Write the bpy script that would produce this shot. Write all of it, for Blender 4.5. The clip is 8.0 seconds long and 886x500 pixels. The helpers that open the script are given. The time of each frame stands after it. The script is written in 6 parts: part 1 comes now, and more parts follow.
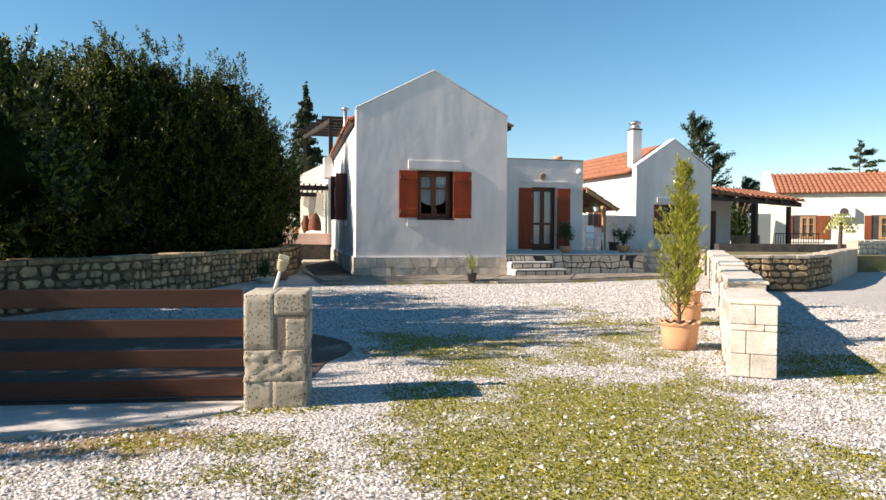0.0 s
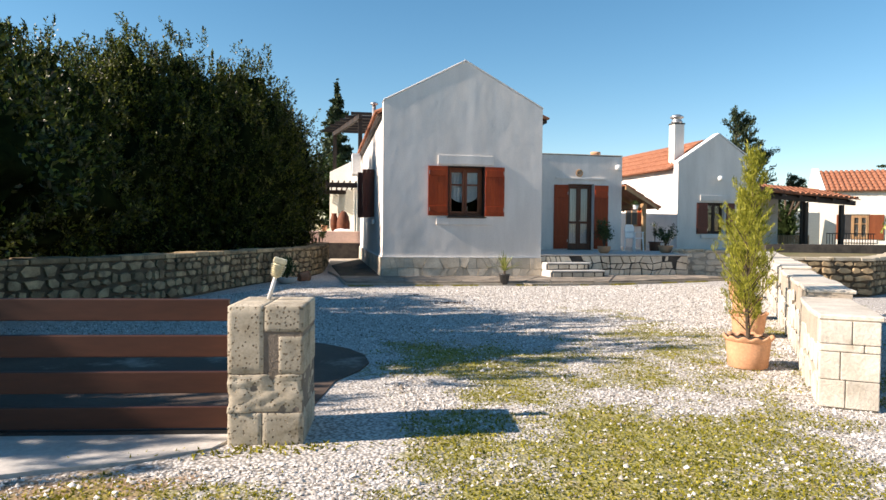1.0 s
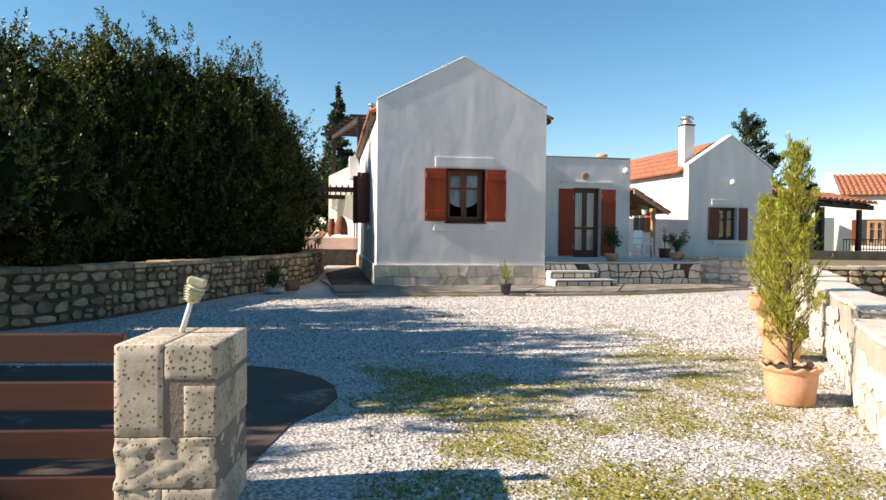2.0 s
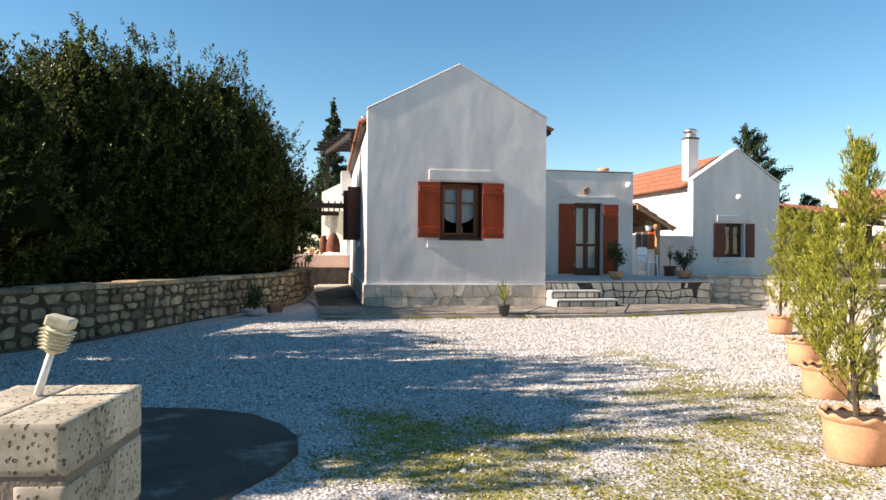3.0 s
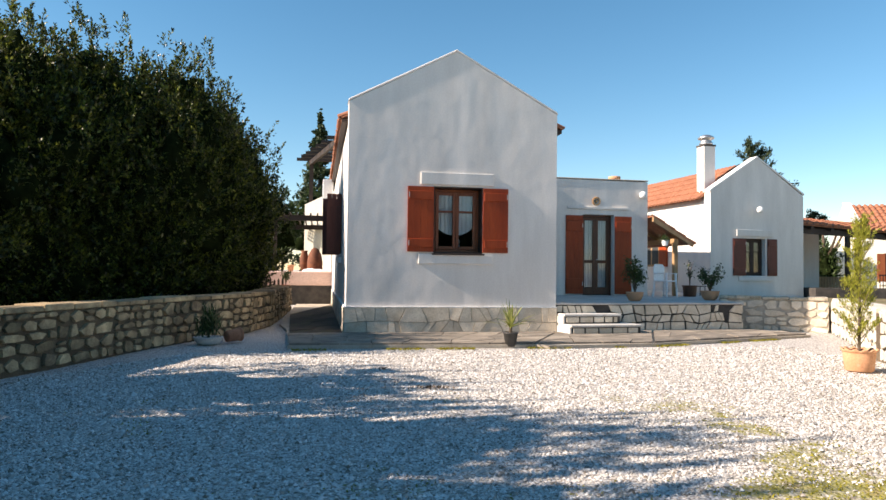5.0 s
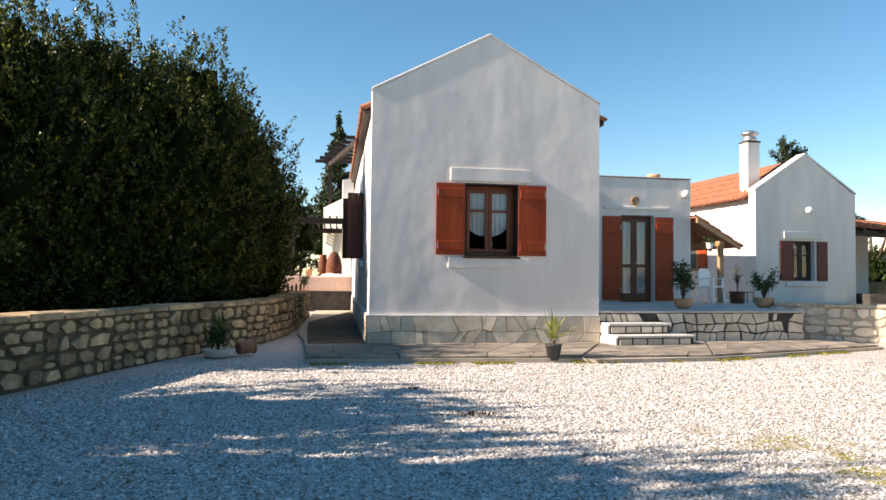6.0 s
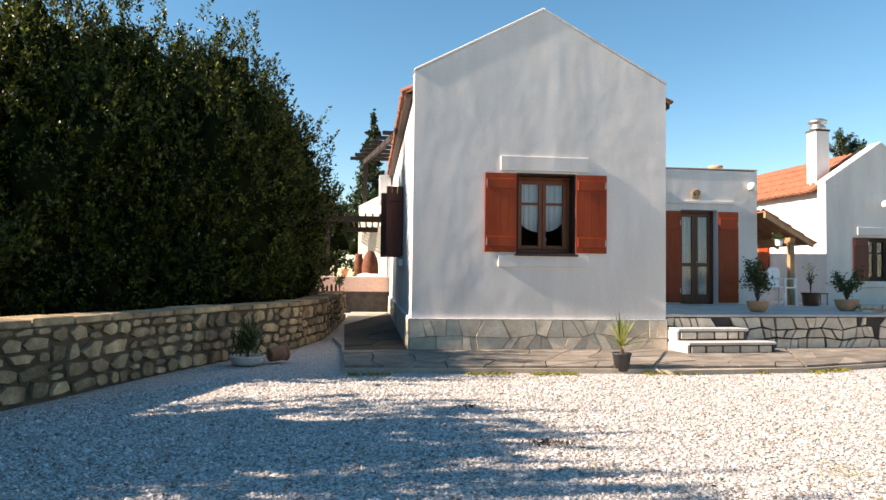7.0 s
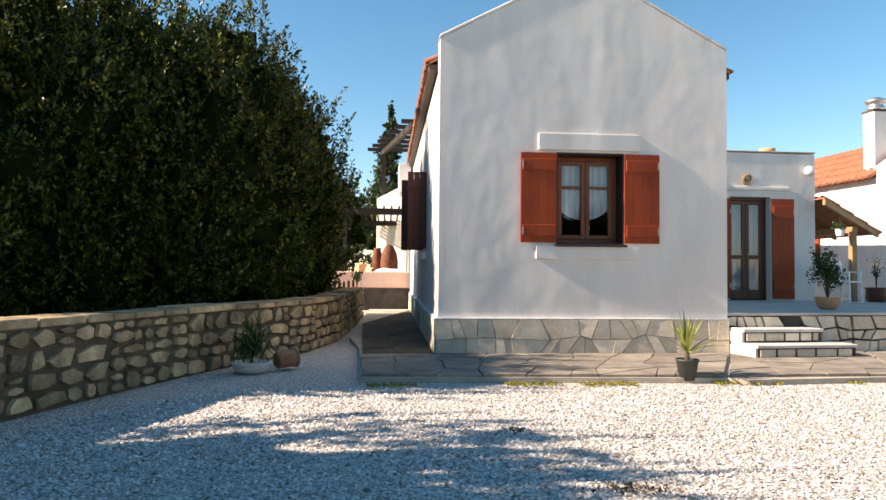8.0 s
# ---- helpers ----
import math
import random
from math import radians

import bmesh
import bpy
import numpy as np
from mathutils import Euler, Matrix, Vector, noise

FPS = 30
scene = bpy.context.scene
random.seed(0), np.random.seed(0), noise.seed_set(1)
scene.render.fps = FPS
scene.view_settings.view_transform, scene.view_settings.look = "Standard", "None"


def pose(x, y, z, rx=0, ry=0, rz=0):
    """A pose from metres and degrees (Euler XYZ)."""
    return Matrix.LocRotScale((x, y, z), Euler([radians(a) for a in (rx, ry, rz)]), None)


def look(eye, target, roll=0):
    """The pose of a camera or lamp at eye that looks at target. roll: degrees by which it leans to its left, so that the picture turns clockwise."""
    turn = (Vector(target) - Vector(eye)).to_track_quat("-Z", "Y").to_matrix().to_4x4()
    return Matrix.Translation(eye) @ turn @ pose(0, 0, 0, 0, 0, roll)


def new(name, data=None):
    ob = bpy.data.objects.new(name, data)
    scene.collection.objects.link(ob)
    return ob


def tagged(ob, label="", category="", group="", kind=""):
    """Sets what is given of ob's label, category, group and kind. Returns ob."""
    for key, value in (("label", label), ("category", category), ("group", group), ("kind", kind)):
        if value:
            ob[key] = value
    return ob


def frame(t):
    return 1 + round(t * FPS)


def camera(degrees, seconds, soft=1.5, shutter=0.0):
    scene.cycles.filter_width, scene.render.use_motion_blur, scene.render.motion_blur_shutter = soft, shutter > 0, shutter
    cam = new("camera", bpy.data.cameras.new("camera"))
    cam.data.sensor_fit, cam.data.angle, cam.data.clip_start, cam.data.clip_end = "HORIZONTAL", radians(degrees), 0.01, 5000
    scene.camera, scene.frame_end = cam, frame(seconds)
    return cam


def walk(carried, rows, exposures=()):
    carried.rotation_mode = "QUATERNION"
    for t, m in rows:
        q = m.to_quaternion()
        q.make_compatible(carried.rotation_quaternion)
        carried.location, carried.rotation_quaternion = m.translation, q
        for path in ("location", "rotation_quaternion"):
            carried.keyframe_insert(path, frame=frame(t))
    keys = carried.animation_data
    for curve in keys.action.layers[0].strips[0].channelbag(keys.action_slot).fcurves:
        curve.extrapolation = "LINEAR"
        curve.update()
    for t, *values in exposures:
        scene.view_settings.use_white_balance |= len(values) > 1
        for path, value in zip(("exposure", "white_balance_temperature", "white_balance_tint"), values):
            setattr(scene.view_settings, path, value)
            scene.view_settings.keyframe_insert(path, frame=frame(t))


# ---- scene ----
cam = camera(67.1, 8.0)
PATH = [
    (0, (-3.718, 2.294, 1.227), (-3.278, 4.244, 1.175), 0.4),
    (0.5, (-3.622, 2.682, 1.221), (-3.246, 4.646, 1.167), 0.5),
    (1, (-3.505, 3.161, 1.229), (-3.158, 5.129, 1.172), 0.6),
    (1.5, (-3.342, 3.596, 1.236), (-3.006, 5.567, 1.188), 0.5),
    (1.7, (-3.262, 3.803, 1.255), (-2.93, 5.775, 1.207), 0.6),
    (3, (-2.927, 5.036, 1.267), (-2.588, 7.007, 1.277), 0.5),
    (3.5, (-2.789, 5.532, 1.299), (-2.441, 7.502, 1.317), 0.5),
    (4, (-2.671, 6.097, 1.294), (-2.316, 8.065, 1.327), 0.7),
    (4.5, (-2.618, 6.661, 1.268), (-2.245, 8.625, 1.317), 0.7),
    (6, (-2.668, 8.426, 1.255), (-2.351, 10.399, 1.331), 0.7),
    (6.5, (-2.682, 8.925, 1.281), (-2.421, 10.907, 1.356), 0.6),
    (7, (-2.756, 9.521, 1.237), (-2.537, 11.507, 1.313), 0.7),
    (7.5, (-2.793, 10.122, 1.214), (-2.583, 12.11, 1.28), 0.7),
    (8, (-2.796, 10.779, 1.207), (-2.629, 12.771, 1.27), 0.5),
]
walk(cam, [(t, look(eye, target, roll)) for t, eye, target, roll in PATH], [(0, 1.0, 7050, 18), (3, 1.12, 7120, 19), (4.5, 1.15, 7150, 19), (6, 1.24, 7350, 20), (8, 1.38, 7650, 21)])

# ---------- world, sun ----------
world = bpy.data.worlds.new("sky")
scene.world = world
world.use_nodes = True
wn = world.node_tree
sky = wn.nodes.new("ShaderNodeTexSky")
sky.sky_type = "NISHITA"
sky.sun_disc = False
SUN_EL, SUN_DIR = radians(31), Vector((-1.0, -0.034, 0.0)).normalized()
sky.sun_elevation = SUN_EL
sky.sun_rotation = math.atan2(SUN_DIR.x, SUN_DIR.y)
sky.air_density, sky.dust_density, sky.ozone_density = 0.95, 0.0, 2.4
hs = wn.nodes.new("ShaderNodeHueSaturation")
hs.inputs["Saturation"].default_value, hs.inputs["Hue"].default_value = 1.25, 0.486
wn.links.new(sky.outputs[0], hs.inputs["Color"])
wn.links.new(hs.outputs[0], wn.nodes["Background"].inputs[0])
wn.nodes["Background"].inputs[1].default_value = 0.084
sun = new("sun", bpy.data.lights.new("sun", "SUN"))
sun.data.energy, sun.data.angle, sun.data.color = 5.0, radians(0.53), (1.0, 0.915, 0.80)
sun.matrix_world = look(SUN_DIR * 40 + Vector((0, 0, 40 * math.tan(SUN_EL))), (0, 0, 0))


# ---------- materials ----------
def nodes_of(name):
    m = bpy.data.materials.new(name)
    m.use_nodes = True
    return m, m.node_tree, m.node_tree.nodes["Principled BSDF"]


def ramp(nt, stops, src):
    r = nt.nodes.new("ShaderNodeValToRGB")
    while len(r.color_ramp.elements) < len(stops):
        r.color_ramp.elements.new(0.5)
    for e, (p, c) in zip(r.color_ramp.elements, stops):
        e.position, e.color = p, (*c, 1)
    nt.links.new(src, r.inputs[0])
    return r.outputs[0]


def noise_tex(nt, scale, detail=5.0, stretch=None, rough=0.6, world_space=False):
    tc = nt.nodes.new("ShaderNodeNewGeometry") if world_space else nt.nodes.new("ShaderNodeTexCoord")
    src = tc.outputs["Position"] if world_space else tc.outputs["Object"]
    n = nt.nodes.new("ShaderNodeTexNoise")
    n.inputs["Scale"].default_value, n.inputs["Detail"].default_value, n.inputs["Roughness"].default_value = scale, detail, rough
    if stretch:
        mp = nt.nodes.new("ShaderNodeMapping")
        mp.inputs["Scale"].default_value = stretch
        nt.links.new(src, mp.inputs[0])
        src = mp.outputs[0]
    nt.links.new(src, n.inputs["Vector"])
    return n.outputs["Fac"]


def mixc(nt, fac, a, b, mode="MIX"):
    m = nt.nodes.new("ShaderNodeMix")
    m.data_type, m.blend_type = "RGBA", mode
    for sock, v in ((m.inputs["Factor"], fac), (m.inputs["A"], a), (m.inputs["B"], b)):
        if isinstance(v, (int, float)):
            sock.default_value = v
        elif isinstance(v, tuple):
            sock.default_value = (*v, 1)
        else:
            nt.links.new(v, sock)
    return m.outputs["Result"]


def bump(nt, b, height, strength, dist):
    n = nt.nodes.new("ShaderNodeBump")
    n.inputs["Strength"].default_value, n.inputs["Distance"].default_value = strength, dist
    nt.links.new(height, n.inputs["Height"])
    nt.links.new(n.outputs[0], b.inputs["Normal"])


def surface(name, lo, hi, scale=3.0, fine=40.0, rough=0.85, relief=0.3, depth=0.01, stretch=None, vary=0.0, stain=None, stain_scale=0.8, stain_at=0.55, metal=0.0, spec=0.4, world_space=True):
    """Two-scale varied surface; vary: how far single pieces differ; stain: a third colour in large patches."""
    m, nt, b = nodes_of(name)
    big = noise_tex(nt, scale, 5, stretch, world_space=world_space)
    small = noise_tex(nt, fine, 4, stretch, world_space=world_space)
    col = ramp(nt, [(0.3, lo), (0.7, hi)], big)
    grain = ramp(nt, [(0.25, (0.78, 0.78, 0.78)), (0.75, (1.12, 1.12, 1.12))], small)
    col = mixc(nt, 1.0, col, grain, "MULTIPLY")
    if stain:
        s = ramp(nt, [(stain_at, (0, 0, 0)), (stain_at + 0.16, (1, 1, 1))], noise_tex(nt, stain_scale, 6, None, 0.65, world_space))
        col = mixc(nt, s, col, stain)
    if vary:
        oi = nt.nodes.new("ShaderNodeObjectInfo")
        v = ramp(nt, [(0.0, (1 - vary, 1 - vary, 1 - vary * 1.1)), (0.5, (1, 0.99, 0.96)), (1.0, (1 + vary, 1 + vary * 0.9, 1 + vary * 0.7))], oi.outputs["Random"])
        col = mixc(nt, 1.0, col, v, "MULTIPLY")
    nt.links.new(col, b.inputs["Base Color"])
    b.inputs["Roughness"].default_value, b.inputs["Metallic"].default_value = rough, metal
    b.inputs["Specular IOR Level"].default_value = spec
    if relief:
        bump(nt, b, small, relief, depth)
    return m


def leaf_material(name, dark, light, rough=0.45, through_light=0.25):
    m, nt, b = nodes_of(name)
    g = nt.nodes.new("ShaderNodeNewGeometry")
    mid = tuple(d + 0.28 * (l - d) for d, l in zip(dark, light))
    col = ramp(nt, [(0.0, dark), (0.65, mid), (1.0, light)], g.outputs["Random Per Island"])
    nt.links.new(col, b.inputs["Base Color"])
    b.inputs["Roughness"].default_value = rough
    b.inputs["Specular IOR Level"].default_value = 0.35
    t = nt.nodes.new("ShaderNodeBsdfTranslucent")
    nt.links.new(col, t.inputs[0])
    mx = nt.nodes.new("ShaderNodeMixShader")
    mx.inputs[0].default_value = through_light
    nt.links.new(b.outputs[0], mx.inputs[1])
    nt.links.new(t.outputs[0], mx.inputs[2])
    nt.links.new(mx.outputs[0], nt.nodes["Material Output"].inputs[0])
    return m


def plaster_material():
    """Hand-trowelled white plaster: faint vertical streaks, and a broad uneven surface that shows in raking light."""
    m, nt, b = nodes_of("white_plaster")
    streak = noise_tex(nt, 1.5, 5, (1.6, 1.6, 0.28), 0.6, True)
    col = ramp(nt, [(0.3, (0.66, 0.62, 0.575)), (0.72, (0.80, 0.76, 0.71))], streak)
    grain = ramp(nt, [(0.25, (0.93, 0.93, 0.93)), (0.75, (1.05, 1.05, 1.05))], noise_tex(nt, 30, 4, None, 0.6, True))
    nt.links.new(mixc(nt, 1.0, col, grain, "MULTIPLY"), b.inputs["Base Color"])
    b.inputs["Roughness"].default_value = 0.92
    b.inputs["Specular IOR Level"].default_value = 0.25
    broad = noise_tex(nt, 1.5, 2, (1.0, 1.0, 0.75), 0.5, True)
    n1 = nt.nodes.new("ShaderNodeBump")
    n1.inputs["Strength"].default_value, n1.inputs["Distance"].default_value = 0.9, 0.022
    nt.links.new(broad, n1.inputs["Height"])
    n2 = nt.nodes.new("ShaderNodeBump")
    n2.inputs["Strength"].default_value, n2.inputs["Distance"].default_value = 0.2, 0.004
    nt.links.new(noise_tex(nt, 28, 4, None, 0.6, True), n2.inputs["Height"])
    nt.links.new(n1.outputs[0], n2.inputs["Normal"])
    nt.links.new(n2.outputs[0], b.inputs["Normal"])
    return m


PLASTER = plaster_material()
PLASTER_WARM = surface("cream_plaster", (0.74, 0.70, 0.60), (0.84, 0.80, 0.70), 0.8, 22, 0.9, 0.2, 0.01)
PLASTER_PINK = surface("pink_render", (0.62, 0.42, 0.34), (0.72, 0.52, 0.44), 1.5, 22, 0.9, 0.2, 0.01)
TRIM = surface("white_trim", (0.78, 0.77, 0.75), (0.86, 0.85, 0.83), 2, 12, 0.8, 0.03, 0.002)
MORTAR = surface("mortar", (0.07, 0.05, 0.032), (0.15, 0.11, 0.07), 4, 60, 0.95, 0.6, 0.02)
MORTAR_PALE = surface("pale_mortar", (0.36, 0.31, 0.25), (0.50, 0.45, 0.37), 4, 60, 0.95, 0.5, 0.015)
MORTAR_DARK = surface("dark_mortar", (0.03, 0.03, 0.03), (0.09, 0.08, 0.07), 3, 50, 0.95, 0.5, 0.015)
STONE = surface("field_stone", (0.17, 0.122, 0.074), (0.47, 0.365, 0.225), 5, 45, 0.9, 0.6, 0.02, vary=0.42, stain=(0.13, 0.10, 0.075), stain_scale=4, stain_at=0.56)
STONE_PALE = surface("pale_cladding_stone", (0.56, 0.47, 0.36), (0.78, 0.70, 0.58), 4, 40, 0.85, 0.4, 0.012, vary=0.2, stain=(0.44, 0.34, 0.23), stain_scale=3, stain_at=0.62)
MORTAR_MID = surface("grey_brown_mortar", (0.16, 0.13, 0.10), (0.26, 0.22, 0.18), 4, 60, 0.95, 0.5, 0.015)


def pitted_stone():
    """Sandy sawn limestone with worm-eaten holes."""
    m, nt, b = nodes_of("pitted_limestone")
    g = nt.nodes.new("ShaderNodeNewGeometry")
    vor = nt.nodes.new("ShaderNodeTexVoronoi")
    vor.inputs["Scale"].default_value = 46
    nt.links.new(g.outputs["Position"], vor.inputs["Vector"])
    where = ramp(nt, [(0.36, (0, 0, 0)), (0.46, (1, 1, 1))], noise_tex(nt, 5, 3, None, 0.5, True))
    pits = ramp(nt, [(0.14, (0, 0, 0)), (0.30, (1, 1, 1))], vor.outputs["Distance"])
    pits = mixc(nt, where, (1.0, 1.0, 1.0), pits)
    base = ramp(nt, [(0.3, (0.37, 0.325, 0.25)), (0.7, (0.56, 0.51, 0.42))], noise_tex(nt, 6, 5, None, 0.6, True))
    stain = ramp(nt, [(0.56, (0, 0, 0)), (0.7, (1, 1, 1))], noise_tex(nt, 4, 6, None, 0.7, True))
    col = mixc(nt, stain, base, (0.20, 0.165, 0.10))
    col = mixc(nt, 1.0, col, ramp(nt, [(0.0, (0.58, 0.53, 0.47)), (1.0, (1, 1, 1))], pits), "MULTIPLY")
    col = mixc(nt, 1.0, col, ramp(nt, [(0.25, (0.8, 0.8, 0.8)), (0.75, (1.12, 1.12, 1.12))], noise_tex(nt, 70, 4, None, 0.6, True)), "MULTIPLY")
    oi = nt.nodes.new("ShaderNodeObjectInfo")
    col = mixc(nt, 1.0, col, ramp(nt, [(0.0, (0.84, 0.84, 0.82)), (1.0, (1.14, 1.12, 1.08))], oi.outputs["Random"]), "MULTIPLY")
    nt.links.new(col, b.inputs["Base Color"])
    b.inputs["Roughness"].default_value = 0.95
    b.inputs["Specular IOR Level"].default_value = 0.15
    bump(nt, b, pits, 1.0, 0.012)
    return m


LIMESTONE = pitted_stone()
LIMESTONE_WHITE = surface("white_limestone", (0.48, 0.44, 0.375), (0.70, 0.665, 0.60), 4, 45, 0.92, 0.5, 0.012, vary=0.13, stain=(0.34, 0.30, 0.235), stain_scale=5, stain_at=0.6)
FLAG = surface("flagstone", (0.16, 0.138, 0.115), (0.33, 0.29, 0.24), 3, 40, 0.85, 0.5, 0.01, vary=0.22, stain=(0.14, 0.13, 0.12), stain_scale=2, stain_at=0.55)
# flagstone with moss, darkened to carry the hedge's shade on the side path
FLAG_SHADED = surface("shaded_mossy_flagstone", (0.032, 0.029, 0.025), (0.08, 0.07, 0.058), 3, 40, 0.9, 0.5, 0.01, vary=0.22, stain=(0.05, 0.06, 0.022), stain_scale=2.4, stain_at=0.5)
CONCRETE = surface("concrete", (0.42, 0.40, 0.37), (0.58, 0.56, 0.52), 1.5, 30, 0.9, 0.4, 0.01, stain=(0.30, 0.27, 0.23), stain_scale=1.2)
# darkened for tree shade; pale patches stand in for sun dapples and wet streaks
CONCRETE_DARK = surface("shaded_damp_concrete", (0.06, 0.042, 0.030), (0.115, 0.08, 0.058), 1.5, 30, 0.8, 0.4, 0.008, stain=(0.36, 0.31, 0.26), stain_scale=1.3, stain_at=0.56)
MARBLE = surface("white_step_marble", (0.50, 0.48, 0.44), (0.66, 0.64, 0.60), 3, 40, 0.6, 0.2, 0.005, stain=(0.4, 0.37, 0.33), stain_scale=3, stain_at=0.6)
TERRACOTTA = surface("terracotta", (0.50, 0.25, 0.13), (0.64, 0.36, 0.21), 4, 50, 0.85, 0.25, 0.004, stain=(0.62, 0.45, 0.33), stain_scale=6, stain_at=0.6)
ROOF_TILE = surface("roof_tile", (0.27, 0.10, 0.052), (0.44, 0.19, 0.105), 6, 30, 0.8, 0.3, 0.006, stain=(0.28, 0.12, 0.07), stain_scale=3, stain_at=0.58)
SHUTTER = surface("red_brown_shutter_paint", (0.25, 0.034, 0.008), (0.36, 0.058, 0.013), 2.5, 30, 0.45, 0.15, 0.002, (1, 1, 0.15), spec=0.25)
WINDOW_WOOD = surface("varnished_window_wood", (0.16, 0.045, 0.018), (0.26, 0.08, 0.03), 4, 40, 0.4, 0.2, 0.003, (1, 1, 0.15))
DOOR_WOOD = surface("dark_door_wood", (0.075, 0.026, 0.013), (0.14, 0.048, 0.022), 4, 40, 0.4, 0.2, 0.003, (1, 1, 0.15))
# the red-brown shutter paint darkened, for leaves that stand in shade
SHUTTER_SHADED = surface("shaded_shutter_paint", (0.085, 0.018, 0.010), (0.15, 0.032, 0.017), 2.5, 30, 0.5, 0.2, 0.003, (1, 1, 0.15))
BOWL = surface("grey_stone_bowl", (0.52, 0.50, 0.46), (0.66, 0.63, 0.58), 6, 50, 0.85, 0.3, 0.005)
GATE_PAINT = surface("brown_gate_paint", (0.040, 0.014, 0.008), (0.075, 0.025, 0.013), 3, 40, 0.5, 0.25, 0.003, (0.15, 1, 1))
DARK_WOOD = surface("dark_stained_wood", (0.022, 0.014, 0.010), (0.05, 0.03, 0.02), 5, 50, 0.6, 0.3, 0.004, (0.2, 1, 1))
BEAM_WOOD = surface("honey_wood", (0.30, 0.17, 0.08), (0.46, 0.29, 0.15), 5, 45, 0.6, 0.3, 0.004, (1, 1, 0.2))
BARK = surface("bark", (0.06, 0.045, 0.03), (0.14, 0.10, 0.07), 8, 40, 0.95, 0.8, 0.02)
SOIL = surface("potting_soil", (0.04, 0.03, 0.02), (0.09, 0.065, 0.045), 12, 70, 1.0, 0.8, 0.02)
PLASTIC_WHITE = surface("white_plastic", (0.78, 0.78, 0.77), (0.84, 0.84, 0.83), 3, 30, 0.4, 0.0)
PLASTIC_DARK = surface("black_nursery_plastic", (0.03, 0.03, 0.03), (0.06, 0.06, 0.06), 4, 40, 0.5, 0.1, 0.002)
LAMP_CREAM = surface("yellowed_lamp_plastic", (0.62, 0.56, 0.36), (0.74, 0.68, 0.48), 12, 60, 0.5, 0.1, 0.002)
METAL = surface("dull_galvanised_metal", (0.42, 0.42, 0.42), (0.62, 0.62, 0.62), 6, 50, 0.4, 0.1, 0.002, metal=0.9)
IRON = surface("black_iron", (0.015, 0.015, 0.016), (0.03, 0.03, 0.03), 8, 50, 0.5, 0.1, 0.002)
CURTAIN = surface("white_net_curtain", (0.60, 0.62, 0.63), (0.72, 0.73, 0.73), 8, 60, 0.9, 0.3, 0.01, (3, 3, 0.2))
INSIDE = surface("dim_interior", (0.05, 0.045, 0.04), (0.08, 0.075, 0.065), 2, 20, 0.9, 0.0)
BEIGE = surface("beige_render", (0.36, 0.30, 0.22), (0.48, 0.41, 0.32), 1.2, 24, 0.9, 0.3, 0.01, stain=(0.28, 0.24, 0.19), stain_scale=0.9)
EARTH = surface("raised_garden_earth", (0.14, 0.11, 0.06), (0.24, 0.20, 0.11), 1.2, 30, 1.0, 0.7, 0.03, stain=(0.10, 0.14, 0.035), stain_scale=1.5, stain_at=0.5)

GLASS, _nt, _b = nodes_of("window_glass")
_b.inputs["Base Color"].default_value = (0.9, 0.95, 0.95, 1)
_b.inputs["Roughness"].default_value, _b.inputs["Transmission Weight"].default_value, _b.inputs["IOR"].default_value = 0.02, 1.0, 1.45

HEDGE_LEAF = leaf_material("glossy_hedge_leaf", (0.006, 0.012, 0.002), (0.19, 0.225, 0.032), 0.38, 0.27)
RUST = surface("rust_brown_clay", (0.09, 0.03, 0.015), (0.20, 0.07, 0.03), 5, 40, 0.8, 0.3, 0.005)
CONIFER_LEAF = leaf_material("conifer_needles", (0.20, 0.22, 0.022), (0.56, 0.53, 0.085), 0.6, 0.42)
CYPRESS_LEAF = leaf_material("dark_cypress_needles", (0.022, 0.042, 0.018), (0.075, 0.10, 0.04), 0.7, 0.15)
SHRUB_LEAF = leaf_material("shrub_leaf", (0.02, 0.045, 0.012), (0.08, 0.12, 0.03), 0.5, 0.2)
YUCCA_LEAF = leaf_material("pale_yucca_leaf", (0.20, 0.24, 0.05), (0.46, 0.46, 0.16), 0.5, 0.25)
MOSS_LEAF = leaf_material("moss_blades", (0.17, 0.165, 0.010), (0.42, 0.37, 0.035), 0.8, 0.3)
# near-black: the shade inside a crown, put into the colour
CORE = surface("crown_shade", (0.006, 0.010, 0.004), (0.016, 0.024, 0.008), 6, 40, 1.0, 0.5, 0.05, spec=0.0)


# ---------- mesh helpers ----------
def box(bm, x0, x1, y0, y1, z0, z1, m=None):
    v = [bm.verts.new(p) for p in ((x0, y0, z0), (x1, y0, z0), (x1, y1, z0), (x0, y1, z0), (x0, y0, z1), (x1, y0, z1), (x1, y1, z1), (x0, y1, z1))]
    for f in ((0, 3, 2, 1), (4, 5, 6, 7), (0, 1, 5, 4), (1, 2, 6, 5), (2, 3, 7, 6), (3, 0, 4, 7)):
        bm.faces.new([v[i] for i in f])
    if m is not None:
        bmesh.ops.transform(bm, matrix=m, verts=v)
    return v


def prism(bm, poly, a, b, axis="z"):
    """A polygon drawn out between a and b: axis z takes (x, y), axis y takes (x, z), axis x takes (y, z)."""
    def at(p, h):
        return {"z": (p[0], p[1], h), "y": (p[0], h, p[1]), "x": (h, p[0], p[1])}[axis]
    lo, hi = [bm.verts.new(at(p, a)) for p in poly], [bm.verts.new(at(p, b)) for p in poly]
    n = len(poly)
    bm.faces.new(lo[::-1])
    bm.faces.new(hi)
    for i in range(n):
        bm.faces.new((lo[i], lo[(i + 1) % n], hi[(i + 1) % n], hi[i]))
    return lo + hi


